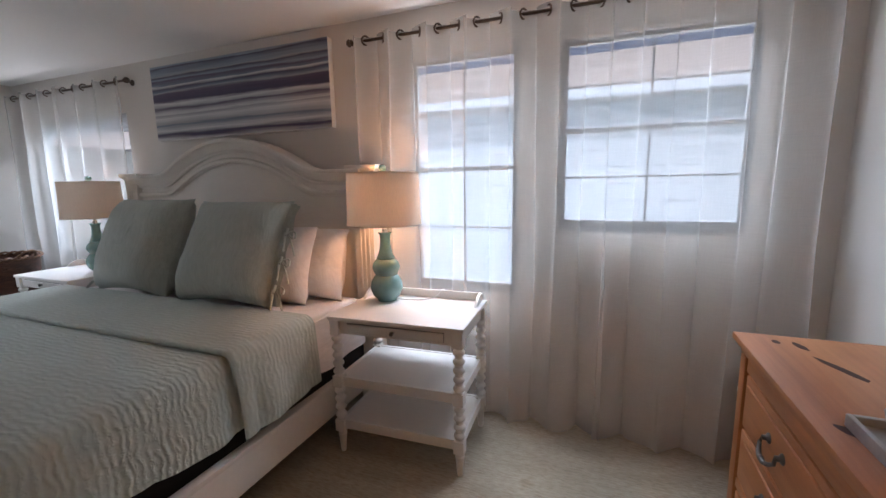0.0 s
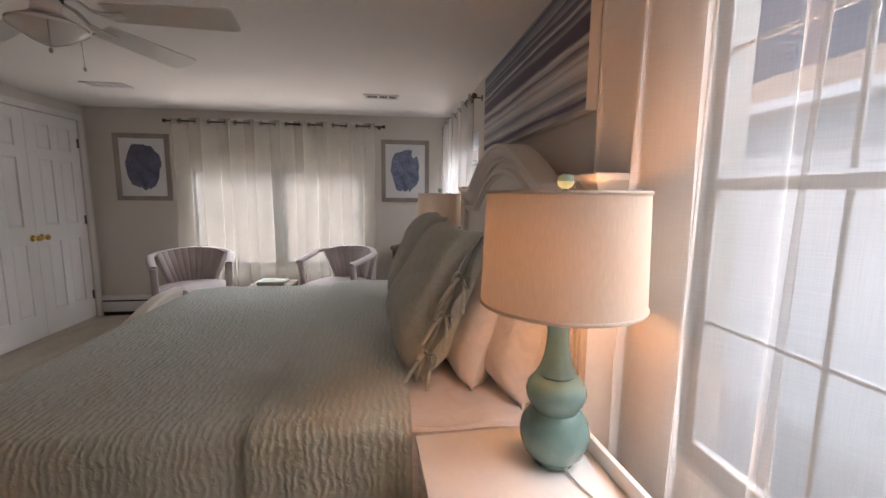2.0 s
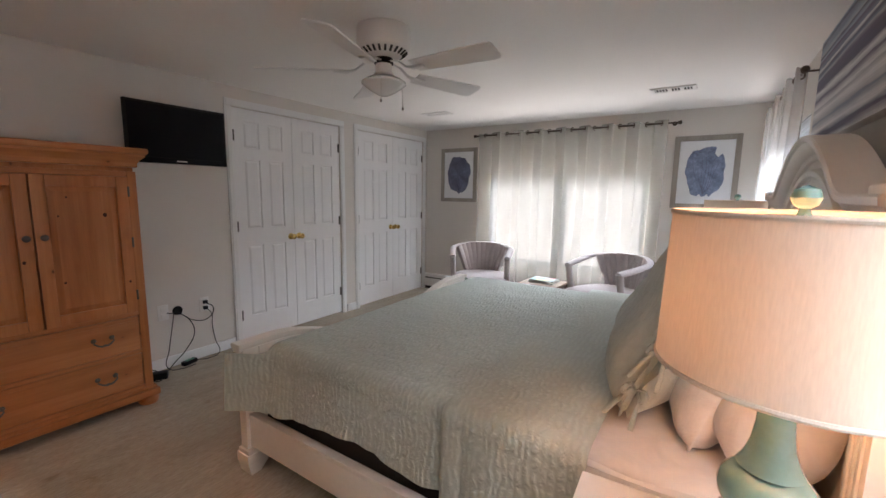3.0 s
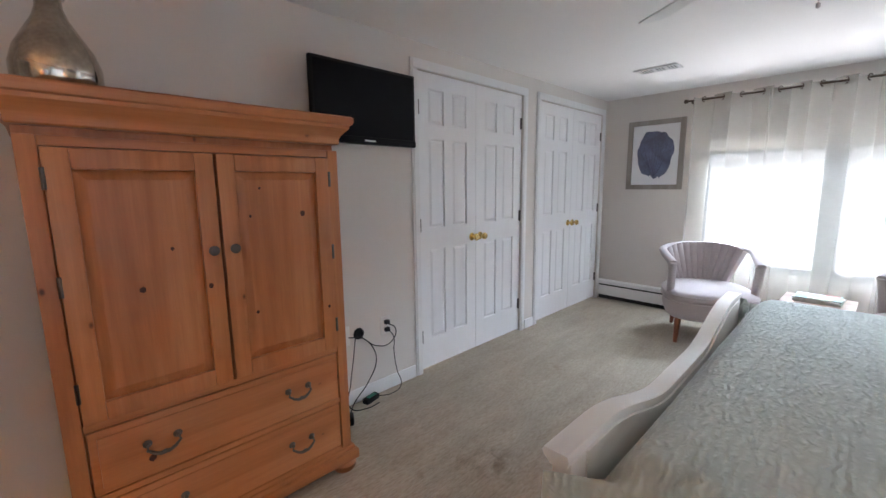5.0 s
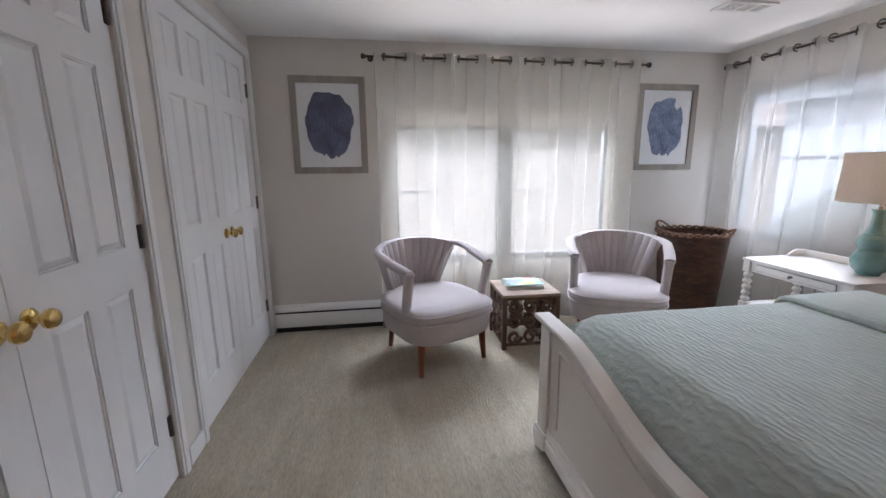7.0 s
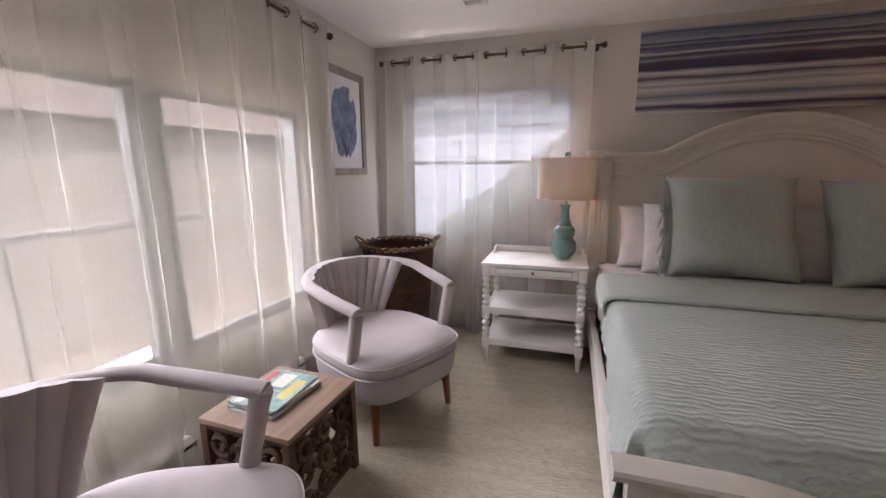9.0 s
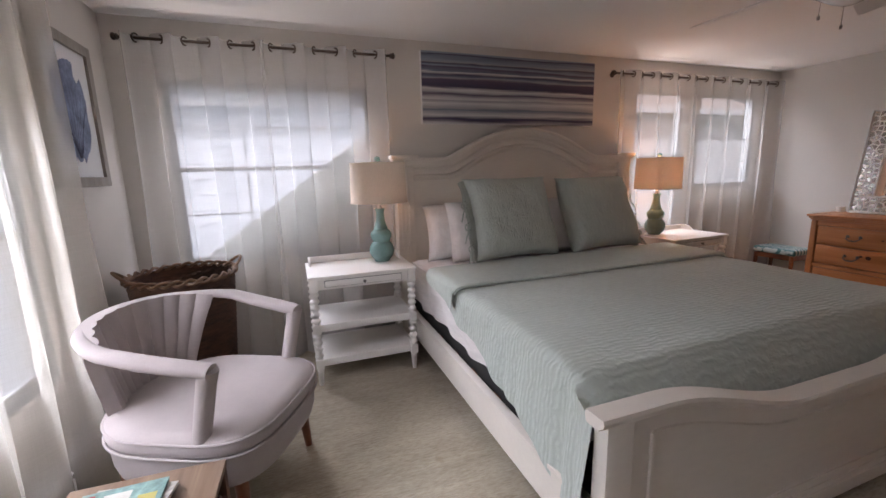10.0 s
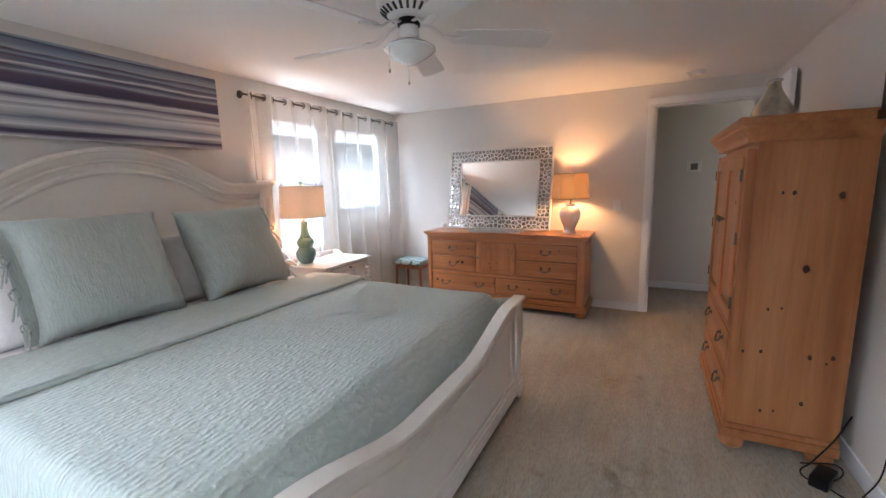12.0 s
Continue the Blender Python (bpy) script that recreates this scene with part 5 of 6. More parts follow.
part("knob", lathe(bmesh.new(), [(0.0, 0.0), (0.008, 0.0), (0.012, 0.012), (0.0, 0.02)], 12), M_IRON, cd, at=pose(w / 2 - 0.022, 0.0142, 0.0, -90, 0, 0))

armoire = thing("armoire", "tall orange knotty pine armoire with two doors and drawers", "armoire", pose(4.152, 0.492, 0))
AW, AD, AH = 0.94, 0.43, 1.545
part("carcass", boxm(-AW / 2, AW / 2, -AD, -0.03, 0.10, AH - 0.045), M_PINE_Z, armoire)
bm = bmesh.new()
CROWN = [(0.006, -0.085), (0.010, -0.080), (0.010, -0.062), (0.016, -0.050), (0.030, -0.034), (0.042, -0.022), (0.044, -0.010), (0.052, -0.006), (0.056, 0.004), (0.056, 0.020), (0.050, 0.026)]
rim = [[bm.verts.new(c) for c in ((-AW / 2 - e, -AD, AH + 0.024 + z), (-AW / 2 - e, e + 0.004, AH + 0.024 + z), (AW / 2 + e, e + 0.004, AH + 0.024 + z), (AW / 2 + e, -AD, AH + 0.024 + z))] for e, z in CROWN]
for lo, hi in zip(rim, rim[1:]):
    for k in range(4):
        bm.faces.new((lo[k], lo[(k + 1) % 4], hi[(k + 1) % 4], hi[k]))
bm.faces.new(rim[0][::-1])
bm.faces.new(rim[-1])
part("crown", bm, M_PINE_X, armoire)
for a, b in ((-AW / 2, -AW / 2 + 0.045), (AW / 2 - 0.045, AW / 2)):
    part("stile", boxm(a, b, -0.03, 0.010, 0.12, AH - 0.086, 0.004), M_PINE_Z, armoire)
for z0, z1 in ((AH - 0.115, AH - 0.086), (0.590, 0.615), (0.352, 0.372), (0.12, 0.14)):
    part("rail", boxm(-AW / 2 + 0.045, AW / 2 - 0.045, -0.03, 0.007, z0, z1, 0.003), M_PINE_X, armoire)
bm = bmesh.new()
box(bm, -AW / 2 - 0.03, AW / 2 + 0.03, -AD, 0.03, 0.055, 0.10, 0.007)
box(bm, -AW / 2 - 0.016, AW / 2 + 0.016, -AD, 0.016, 0.10, 0.122, 0.006)
part("plinth", bm, M_PINE_X, armoire)
for s in (-1, 1):
    for y in (-0.03, -AD + 0.06):
        part("foot", lathe(bmesh.new(), [(0.048, 0.0), (0.055, 0.012), (0.057, 0.03), (0.048, 0.045), (0.042, 0.0549)], 18, (s * (AW / 2 - 0.02), y, 0)), M_PINE_Z, armoire)
for s in (-1, 1):
    x0, x1 = (0.004, AW / 2 - 0.048) if s > 0 else (-AW / 2 + 0.048, -0.004)
    w, h = x1 - x0, (AH - 0.118) - 0.618
    bm = boxm(-w / 2, w / 2, -0.014, 0.002, -h / 2, h / 2, 0.002)
    f = 0.058
    for a, b, z0, z1 in ((-w / 2, -w / 2 + f, -h / 2, h / 2), (w / 2 - f, w / 2, -h / 2, h / 2), (-w / 2 + f, w / 2 - f, h / 2 - f, h / 2), (-w / 2 + f, w / 2 - f, -h / 2, -h / 2 + f)):
        box(bm, a, b, 0.001, 0.020, z0, z1, 0.004)
    pn = bmesh.new()
    vo = [pn.verts.new((a * (w / 2 - f - 0.004), 0.0025, b * (h / 2 - f - 0.004))) for a, b in ((-1, -1), (1, -1), (1, 1), (-1, 1))]
    vi = [pn.verts.new((a * (w / 2 - f - 0.030), 0.013, b * (h / 2 - f - 0.030))) for a, b in ((-1, -1), (1, -1), (1, 1), (-1, 1))]
    for k in range(4):
        pn.faces.new((vo[k], vo[(k + 1) % 4], vi[(k + 1) % 4], vi[k]))
    pn.faces.new(vi)
    pn.faces.new(vo[::-1])
    ad = part("door", bm, M_PINE_Z, armoire, at=pose((x0 + x1) / 2, 0.0, 0.618 + h / 2), smooth=20)
    part("raised_panel", pn, M_PINE_Z, ad, smooth=0)
    kn = lathe(bmesh.new(), [(0.0, 0.0), (0.008, 0.0), (0.007, 0.010), (0.016, 0.018), (0.017, 0.026), (0.010, 0.031), (0.0, 0.032)], 16)
    part("knob", kn, M_IRON, ad, "round pewter knob", at=pose(-s * (w / 2 - 0.03), 0.0202, 0.08, -90, 0, 0))
    for z in (-0.30, 0.02, 0.32):
        part("hinge", tube(bmesh.new(), [(s * (w / 2 + 0.001), 0.020, z - 0.03), (s * (w / 2 + 0.001), 0.020, z + 0.03)], 0.0055, 8), M_IRON, ad)
for z0, z1 in ((0.376, 0.586), (0.144, 0.348)):
    drawer_front(armoire, pose(0, 0, (z0 + z1) / 2), AW - 0.10, z1 - z0, M_PINE_X, (-0.235, 0.235))



def knot(parent, m, r, stretch=1.5, seed=0):
    """A dark knot lying in the wood; local z out of the surface, long along local y."""
    rnd = random.Random(seed)
    bm = bmesh.new()
    ring = [bm.verts.new((r * math.cos(t) * rnd.uniform(0.82, 1.12), r * stretch * math.sin(t) * rnd.uniform(0.82, 1.12), 0.0)) for t in [2 * math.pi * q / 12 for q in range(12)]]
    top = bm.verts.new((0, 0, 0.0007))
    for q in range(12):
        bm.faces.new((ring[q], ring[(q + 1) % 12], top))
    return part("knot", bm, M_KNOT, parent, at=m)


# west side of the armoire: y, z and radius of each knot
for i, (y, z, r) in enumerate(((0.36, 1.26, 0.007), (0.32, 1.26, 0.010), (0.16, 1.25, 0.013), (0.25, 0.92, 0.017), (0.37, 0.72, 0.008), (0.32, 0.73, 0.006), (0.45, 0.50, 0.008),
                               (0.38, 0.51, 0.010), (0.20, 0.51, 0.012), (0.12, 0.52, 0.011), (0.36, 0.21, 0.009), (0.31, 0.22, 0.007), (0.21, 0.28, 0.011), (0.14, 0.49, 0.006))):
    knot(armoire, pose(-AW / 2 - 0.0004, y - 0.492, z, 0, -90, 0) @ pose(0, 0, 0, 0, 0, 90), r * 0.78, 1.4, i)
# doors and drawers of the armoire: x, z, radius, depth of the face it lies in
for i, (x, z, r, d) in enumerate(((3.85, 1.21, 0.013, 0.0132), (4.05, 1.21, 0.006, 0.0132), (4.05, 0.85, 0.008, 0.0132), (3.76, 0.81, 0.008, 0.0203), (4.39, 1.00, 0.011, 0.0132), (4.20, 0.98, 0.010, 0.0203),
                                  (4.42, 0.44, 0.013, 0.0142), (4.01, 1.31, 0.006, 0.0132), (4.53, 0.24, 0.010, 0.0142), (4.30, 1.12, 0.007, 0.0132))):
    knot(armoire, pose(x - 4.152, d + 0.0004, z, -90, 0, 0), r * 0.8, 1.2, 40 + i)
# dresser fronts and top
for i, (y, z, r, d) in enumerate(((2.69, 0.485, 0.020, 0.0142), (2.74, 0.49, 0.013, 0.0142), (2.33, 0.28, 0.011, 0.0142), (3.00, 0.27, 0.016, 0.0142), (2.38, 0.49, 0.009, 0.0102), (2.30, 0.50, 0.009, 0.0102),
                                  (1.66, 0.66, 0.010, 0.0142), (1.95, 0.25, 0.012, 0.0142), (2.62, 0.64, 0.009, 0.0142))):
    knot(dresser, pose(y - 2.27, d + 0.0004, z, -90, 0, 0), r, 0.8, 60 + i)
for i, (x, y, r, s) in enumerate(((5.42, 3.09, 0.010, 1.6), (5.47, 3.07, 0.012, 2.6), (5.50, 2.93, 0.013, 6.0), (5.385, 2.61, 0.013, 2.2))):
    knot(dresser, pose(y - 2.27, 5.36 - x, TOP + 0.0004, 0, 0, 90 + 12 * i), r, s, 80 + i)

vase = thing("glass_vase", "silvered glass bottle vase on top of the armoire", "vase", pose(4.50, 0.27, 1.5955))
prof = [(1.22 * r, 1.06 * z) for r, z in ((0.0, 0.0), (0.060, 0.0), (0.078, 0.012), (0.090, 0.045), (0.090, 0.085), (0.078, 0.130), (0.056, 0.175), (0.036, 0.215), (0.027, 0.245), (0.026, 0.268), (0.031, 0.282), (0.026, 0.282), (0.021, 0.268), (0.0, 0.262))]
part("body", lathe(bmesh.new(), prof, 36), M_MERCURY, vase)
part("neck_band", lathe(bmesh.new(), [(0.0345, 0.286), (0.0385, 0.288), (0.0385, 0.299), (0.0345, 0.301)], 24), M_NICKEL, vase)

tv = thing("television", "black flat-screen television mounted on the wall", "television", pose(3.245, 0.075, 1.745))
part("back", boxm(-0.20, 0.20, -0.073, 0.012, -0.13, 0.13, 0.01), M_BLACK, tv)
bm = boxm(-0.335, 0.335, 0.010, 0.040, -0.205, 0.21, 0.006)
part("housing", bm, M_BLACK, tv)
part("screen", boxm(-0.318, 0.318, 0.0402, 0.0415, -0.165, 0.193), M_SCREEN, tv, smooth=0)
part("lower_bezel", boxm(-0.333, 0.333, 0.0402, 0.047, -0.203, -0.168, 0.004), M_SCREEN, tv)
part("brand_mark", boxm(-0.035, 0.035, 0.0472, 0.048, -0.190, -0.182), M_NICKEL, tv, smooth=0)


def cable(name, label, pts, r=0.0035):
    c = bpy.data.curves.new(name, 'CURVE')
    c.dimensions, c.bevel_depth, c.bevel_resolution, c.resolution_u = '3D', r, 2, 8
    sp = c.splines.new('BEZIER')
    sp.bezier_points.add(len(pts) - 1)
    for b, q in zip(sp.bezier_points, pts):
        b.co = q
        b.handle_left_type = b.handle_right_type = 'AUTO'
    c.materials.append(M_BLACK)
    return tagged(new(name, c), label, "cable")


plug = thing("power_plug", "black plug in the wall outlet", "plug", pose(3.10, 0.0, 0.435))
for z in (0.024, -0.024):
    part("plug_body", boxm(-0.016, 0.016, 0.0092, 0.034, z - 0.014, z + 0.014, 0.006), M_BLACK, plug)
hole = thing("cable_bush", "round black cable opening in the wall", "cable outlet", pose(3.30, 0.0, 0.43), kind="structure")
part("ring", lathe(bmesh.new(), [(0.0, 0.001), (0.036, 0.001), (0.034, 0.010), (0.026, 0.014), (0.0, 0.006)], 20), M_BLACK, hole, at=pose(0, 0, 0, -90, 0, 0))
cable("power_cable", "black power cable looping down the wall", [(3.10, 0.03, 0.452), (3.055, 0.05, 0.41), (3.09, 0.045, 0.33), (3.20, 0.04, 0.335), (3.30, 0.03, 0.41), (3.38, 0.02, 0.43)])
cable("power_cable", "thin black cable hanging to the floor", [(3.10, 0.03, 0.412), (3.066, 0.04, 0.36), (3.062, 0.035, 0.26), (3.045, 0.04, 0.12), (3.03, 0.06, 0.025), (3.12, 0.085, 0.008), (3.22, 0.07, 0.02)], 0.0028)
cable("power_cable", "black cable curving from the wall to the floor", [(3.30, 0.015, 0.42), (3.23, 0.035, 0.34), (3.205, 0.04, 0.24), (3.27, 0.04, 0.12), (3.38, 0.05, 0.03), (3.44, 0.10, 0.008), (3.50, 0.16, 0.012)])
cable("power_cable", "black cable curving from the wall to the floor", [(3.33, 0.015, 0.43), (3.36, 0.03, 0.30), (3.39, 0.035, 0.15), (3.42, 0.07, 0.02), (3.34, 0.12, 0.006), (3.25, 0.12, 0.008)], 0.003)
cable("power_cable", "black cable coiled beside the armoire", [(3.60, 0.06, 0.30), (3.62, 0.10, 0.16), (3.60, 0.17, 0.05), (3.55, 0.22, 0.01), (3.50, 0.14, 0.03), (3.58, 0.08, 0.06), (3.64, 0.20, 0.008)])
cord = cable("lamp_cord", "white lamp cord running over the nightstand's back edge", [(3.955, 3.515, 0.699), (4.02, 3.53, 0.695), (4.10, 3.565, 0.695), (4.15, 3.60, 0.712), (4.17, 3.625, 0.737), (4.18, 3.655, 0.68), (4.19, 3.675, 0.40), (4.20, 3.68, 0.01)], 0.003)
cord.data.materials.clear()
cord.data.materials.append(M_PLATE)
strip = thing("adapter_box", "small black adapter with a green label on the floor", "adapter", pose(3.265, 0.055, 0.0, 0, 0, 14))
part("body", boxm(-0.055, 0.055, -0.022, 0.022, 0.0, 0.032, 0.006), M_BLACK, strip)
M_LABEL = surface("green label", (0.05, 0.30, 0.20), 0.5, vary=0.1)
part("label", boxm(-0.040, 0.030, -0.014, 0.014, 0.0322, 0.033), M_LABEL, strip, smooth=0)
brick = thing("power_adapter", "black power adapter on the floor by the armoire", "adapter", pose(3.53, 0.15, 0.0, 0, 0, -30))
part("body", boxm(-0.07, 0.07, -0.035, 0.035, 0.0, 0.05, 0.012), M_BLACK, brick)

# ---------------------------------------------------------------- mirror leaning on the dresser
MW, MH, MF = 1.20, 0.905, 0.155
mirror = thing("wall_mirror", "large mirror in a silver webbed mosaic frame leaning on the dresser", "mirror", pose(5.655, 2.42, 0.8215, 0, 0, 90) @ pose(0, 0, 0, 10.0, 0, 0))
# local x along the wall, front towards +y, foot at z 0
part("backing", boxm(-MW / 2 + 0.005, MW / 2 - 0.005, -0.030, -0.004, 0.004, MH - 0.004, 0.004), M_WEB, mirror)
part("glass", boxm(-MW / 2 + MF, MW / 2 - MF, -0.004, 0.002, MF, MH - MF), M_MIRROR, mirror, "clear mirror glass", smooth=0)
bm = bmesh.new()
for x0, x1, z0, z1 in ((-MW / 2, -MW / 2 + 0.012, 0, MH), (MW / 2 - 0.012, MW / 2, 0, MH), (-MW / 2 + 0.012, MW / 2 - 0.012, 0, 0.012), (-MW / 2 + 0.012, MW / 2 - 0.012, MH - 0.012, MH)):
    box(bm, x0, x1, -0.03, 0.012, z0, z1, 0.004)
for x0, x1, z0, z1 in ((-MW / 2 + MF - 0.010, -MW / 2 + MF, MF - 0.01, MH - MF + 0.01), (MW / 2 - MF, MW / 2 - MF + 0.010, MF - 0.01, MH - MF + 0.01), (-MW / 2 + MF, MW / 2 - MF, MF - 0.010, MF), (-MW / 2 + MF, MW / 2 - MF, MH - MF, MH - MF + 0.010)):
    box(bm, x0, x1, -0.004, 0.012, z0, z1, 0.003)
part("frame_edge", bm, M_WEB, mirror)


def clip_cell(poly, p, q):
    """The part of a convex outline nearer to p than to q."""
    mx, my = (p[0] + q[0]) / 2, (p[1] + q[1]) / 2
    nx, ny = q[0] - p[0], q[1] - p[1]
    out = []
    for i, a in enumerate(poly):
        b = poly[(i + 1) % len(poly)]
        da = (a[0] - mx) * nx + (a[1] - my) * ny
        db = (b[0] - mx) * nx + (b[1] - my) * ny
        if da <= 0:
            out.append(a)
        if da * db < 0:
            t = da / (da - db)
            out.append((a[0] + (b[0] - a[0]) * t, a[1] + (b[1] - a[1]) * t))
    return out


rnd = random.Random(21)
cells = []
strips = [(-MW / 2 + 0.014, MW / 2 - 0.014, 0.014, MF - 0.012), (-MW / 2 + 0.014, MW / 2 - 0.014, MH - MF + 0.012, MH - 0.014),
          (-MW / 2 + 0.014, -MW / 2 + MF - 0.012, MF - 0.010, MH - MF + 0.010), (MW / 2 - MF + 0.012, MW / 2 - 0.014, MF - 0.010, MH - MF + 0.010)]
for x0, x1, z0, z1 in strips:
    nx, nz = max(3, round((x1 - x0) / 0.041)), max(3, round((z1 - z0) / 0.041))
    seeds = [(x0 + (x1 - x0) * (i + rnd.uniform(0.1, 0.9)) / nx, z0 + (z1 - z0) * (j + rnd.uniform(0.1, 0.9)) / nz) for i in range(nx) for j in range(nz)]
    for p in seeds:
        poly = [(x0, z0), (x1, z0), (x1, z1), (x0, z1)]
        for q in seeds:
            if q is not p and abs(q[0] - p[0]) < 0.16 and abs(q[1] - p[1]) < 0.16:
                poly = clip_cell(poly, p, q)
        if len(poly) > 2:
            cells.append(poly)
for poly in cells:
    cx, cz = sum(a for a, _ in poly) / len(poly), sum(b for _, b in poly) / len(poly)
    tx, tz = rnd.uniform(-0.05, 0.05), rnd.uniform(-0.05, 0.05)
    bm = bmesh.new()
    r0, r1, r2 = [], [], []
    for a, b in poly:
        da, db = a - cx, b - cz
        k = max(0.3, 1 - 0.0075 / max(0.010, math.hypot(da, db)))
        r0.append(bm.verts.new((cx + da * k, -0.0038, cz + db * k)))
        r1.append(bm.verts.new((cx + da * k, -0.0022, cz + db * k)))
        r2.append(bm.verts.new((cx + da * k * 0.86, -0.0012 + tx * da * 0.4 + tz * db * 0.4, cz + db * k * 0.86)))
    N = len(poly)
    for i in range(N):
        j = (i + 1) % N
        bm.faces.new((r0[i], r0[j], r1[j], r1[i]))
        bm.faces.new((r1[i], r1[j], r2[j], r2[i]))
    bm.faces.new(r2)
    part("mosaic_piece", bm, M_CELL, mirror, smooth=0)

# on the dresser
lamp2 = thing("ginger_jar_lamp", "white ceramic jar lamp with brown faceted shade, lit", "lamp", pose(5.58, 1.605, 0.8155))
prof = [(0.0, 0.0), (0.066, 0.0), (0.067, 0.012), (0.056, 0.022), (0.052, 0.040), (0.062, 0.075), (0.086, 0.125), (0.101, 0.170), (0.103, 0.200), (0.093, 0.235), (0.066, 0.262), (0.050, 0.272), (0.050, 0.290), (0.0, 0.292)]
part("base", lathe(bmesh.new(), prof, 32), M_CERAMIC, lamp2)
part("socket", lathe(bmesh.new(), [(0.0, 0.2922), (0.012, 0.2922), (0.012, 0.40), (0.0, 0.402)], 14), M_BRASS, lamp2)
bm = bmesh.new()
oct8 = 8
for i in range(oct8):
    a, b = 2 * math.pi * (i + 0.5) / oct8, 2 * math.pi * (i + 1.5) / oct8
    v = [bm.verts.new((r * math.cos(t), r * math.sin(t), z)) for r, t, z in ((0.186, a, 0.345), (0.186, b, 0.345), (0.168, b, 0.590), (0.168, a, 0.590))]
    bm.faces.new(v)
part("shade", bm, M_AMBER, lamp2, "brown cloth faceted shade", smooth=0)
bm = bmesh.new()
for r, z in ((0.1865, 0.346), (0.1685, 0.589)):
    tube(bm, [(r * math.cos(2 * math.pi * (q + 0.5) / 8), r * math.sin(2 * math.pi * (q + 0.5) / 8), z) for q in range(8)], 0.003, 6, 1.5, close=True)
for k in range(2):
    a = math.pi * (k + 0.25)
    tube(bm, [(0.168 * math.cos(a), 0.168 * math.sin(a), 0.585), (0, 0, 0.575), (0, 0, 0.40)], 0.002, 6)
part("shade_frame", bm, M_BRASS, lamp2)
part("finial", lathe(bmesh.new(), [(0.0, 0.575), (0.007, 0.577), (0.006, 0.59), (0.010, 0.605), (0.0, 0.617)], 12), M_CERAMIC, lamp2)

tray = thing("dresser_tray", "flat grey metal tray with handles on the dresser", "tray", pose(5.49, 2.35, 0.8155, 0, 0, 90))
bm = boxm(-0.28, 0.28, -0.10, 0.10, 0.0, 0.010, 0.003)
for x0, x1, y0, y1 in ((-0.285, 0.285, -0.106, -0.096), (-0.285, 0.285, 0.096, 0.106), (-0.285, -0.275, -0.096, 0.096), (0.275, 0.285, -0.096, 0.096)):
    box(bm, x0, x1, y0, y1, 0.0, 0.026, 0.003)
part("pan", bm, M_TRAY, tray)
for s in (-1, 1):
    part("handle", tube(bmesh.new(), [(s * 0.28, -0.045, 0.022), (s * 0.30, -0.04, 0.034), (s * 0.302, 0.0, 0.037), (s * 0.30, 0.04, 0.034), (s * 0.28, 0.045, 0.022)], 0.005, 8), M_TRAY, tray)
candle = thing("candle_jar", "small white candle jar on the dresser", "candle", pose(5.75, 3.115, 0.8155))
part("jar", lathe(bmesh.new(), [(0.0, 0.0), (0.034, 0.0), (0.037, 0.006), (0.037, 0.046), (0.033, 0.048), (0.031, 0.044), (0.0, 0.042)], 24), M_CERAMIC, candle)

stool = thing("stool", "small wooden stool with a teal zigzag cushion", "stool", pose(5.655, 3.50, 0))
for sx in (-1, 1):
    for sy in (-1, 1):
        part("leg", tube(bmesh.new(), [(sx * 0.135, sy * 0.175, 0.0), (sx * 0.125, sy * 0.165, 0.36)], [0.014, 0.020], 10), M_LEG, stool)
    part("rail", boxm(sx * 0.125 - 0.009, sx * 0.125 + 0.009, -0.165, 0.165, 0.315, 0.365, 0.003), M_LEG, stool)
    part("rail", boxm(-0.125, 0.125, sx * 0.165 - 0.009, sx * 0.165 + 0.009, 0.315, 0.365, 0.003), M_LEG, stool)
m_zig, nt, p = nodes_of("teal zigzag cloth")
wv = nt.nodes.new("ShaderNodeTexWave")
wv.inputs["Scale"].default_value = 7.0
wv.inputs["Distortion"].default_value = 3.5
wv.inputs["Detail Scale"].default_value = 2.0
nt.links.new(coords(nt), wv.inputs["Vector"])
nt.links.new(ramp(nt, wv.outputs["Fac"], [(0.42, (0.05, 0.15, 0.16)), (0.55, (0.46, 0.50, 0.47))]), p.inputs["Base Color"])
p.inputs["Roughness"].default_value = 0.85
nt.links.new(bump(nt, noise_tex(nt, coords(nt), 250, 2), 0.3, 0.002), p.inputs["Normal"])
part("cushion", boxm(-0.15, 0.15, -0.195, 0.195, 0.3655, 0.425, 0.025, 4), m_zig, stool, "teal and white zigzag cushion")


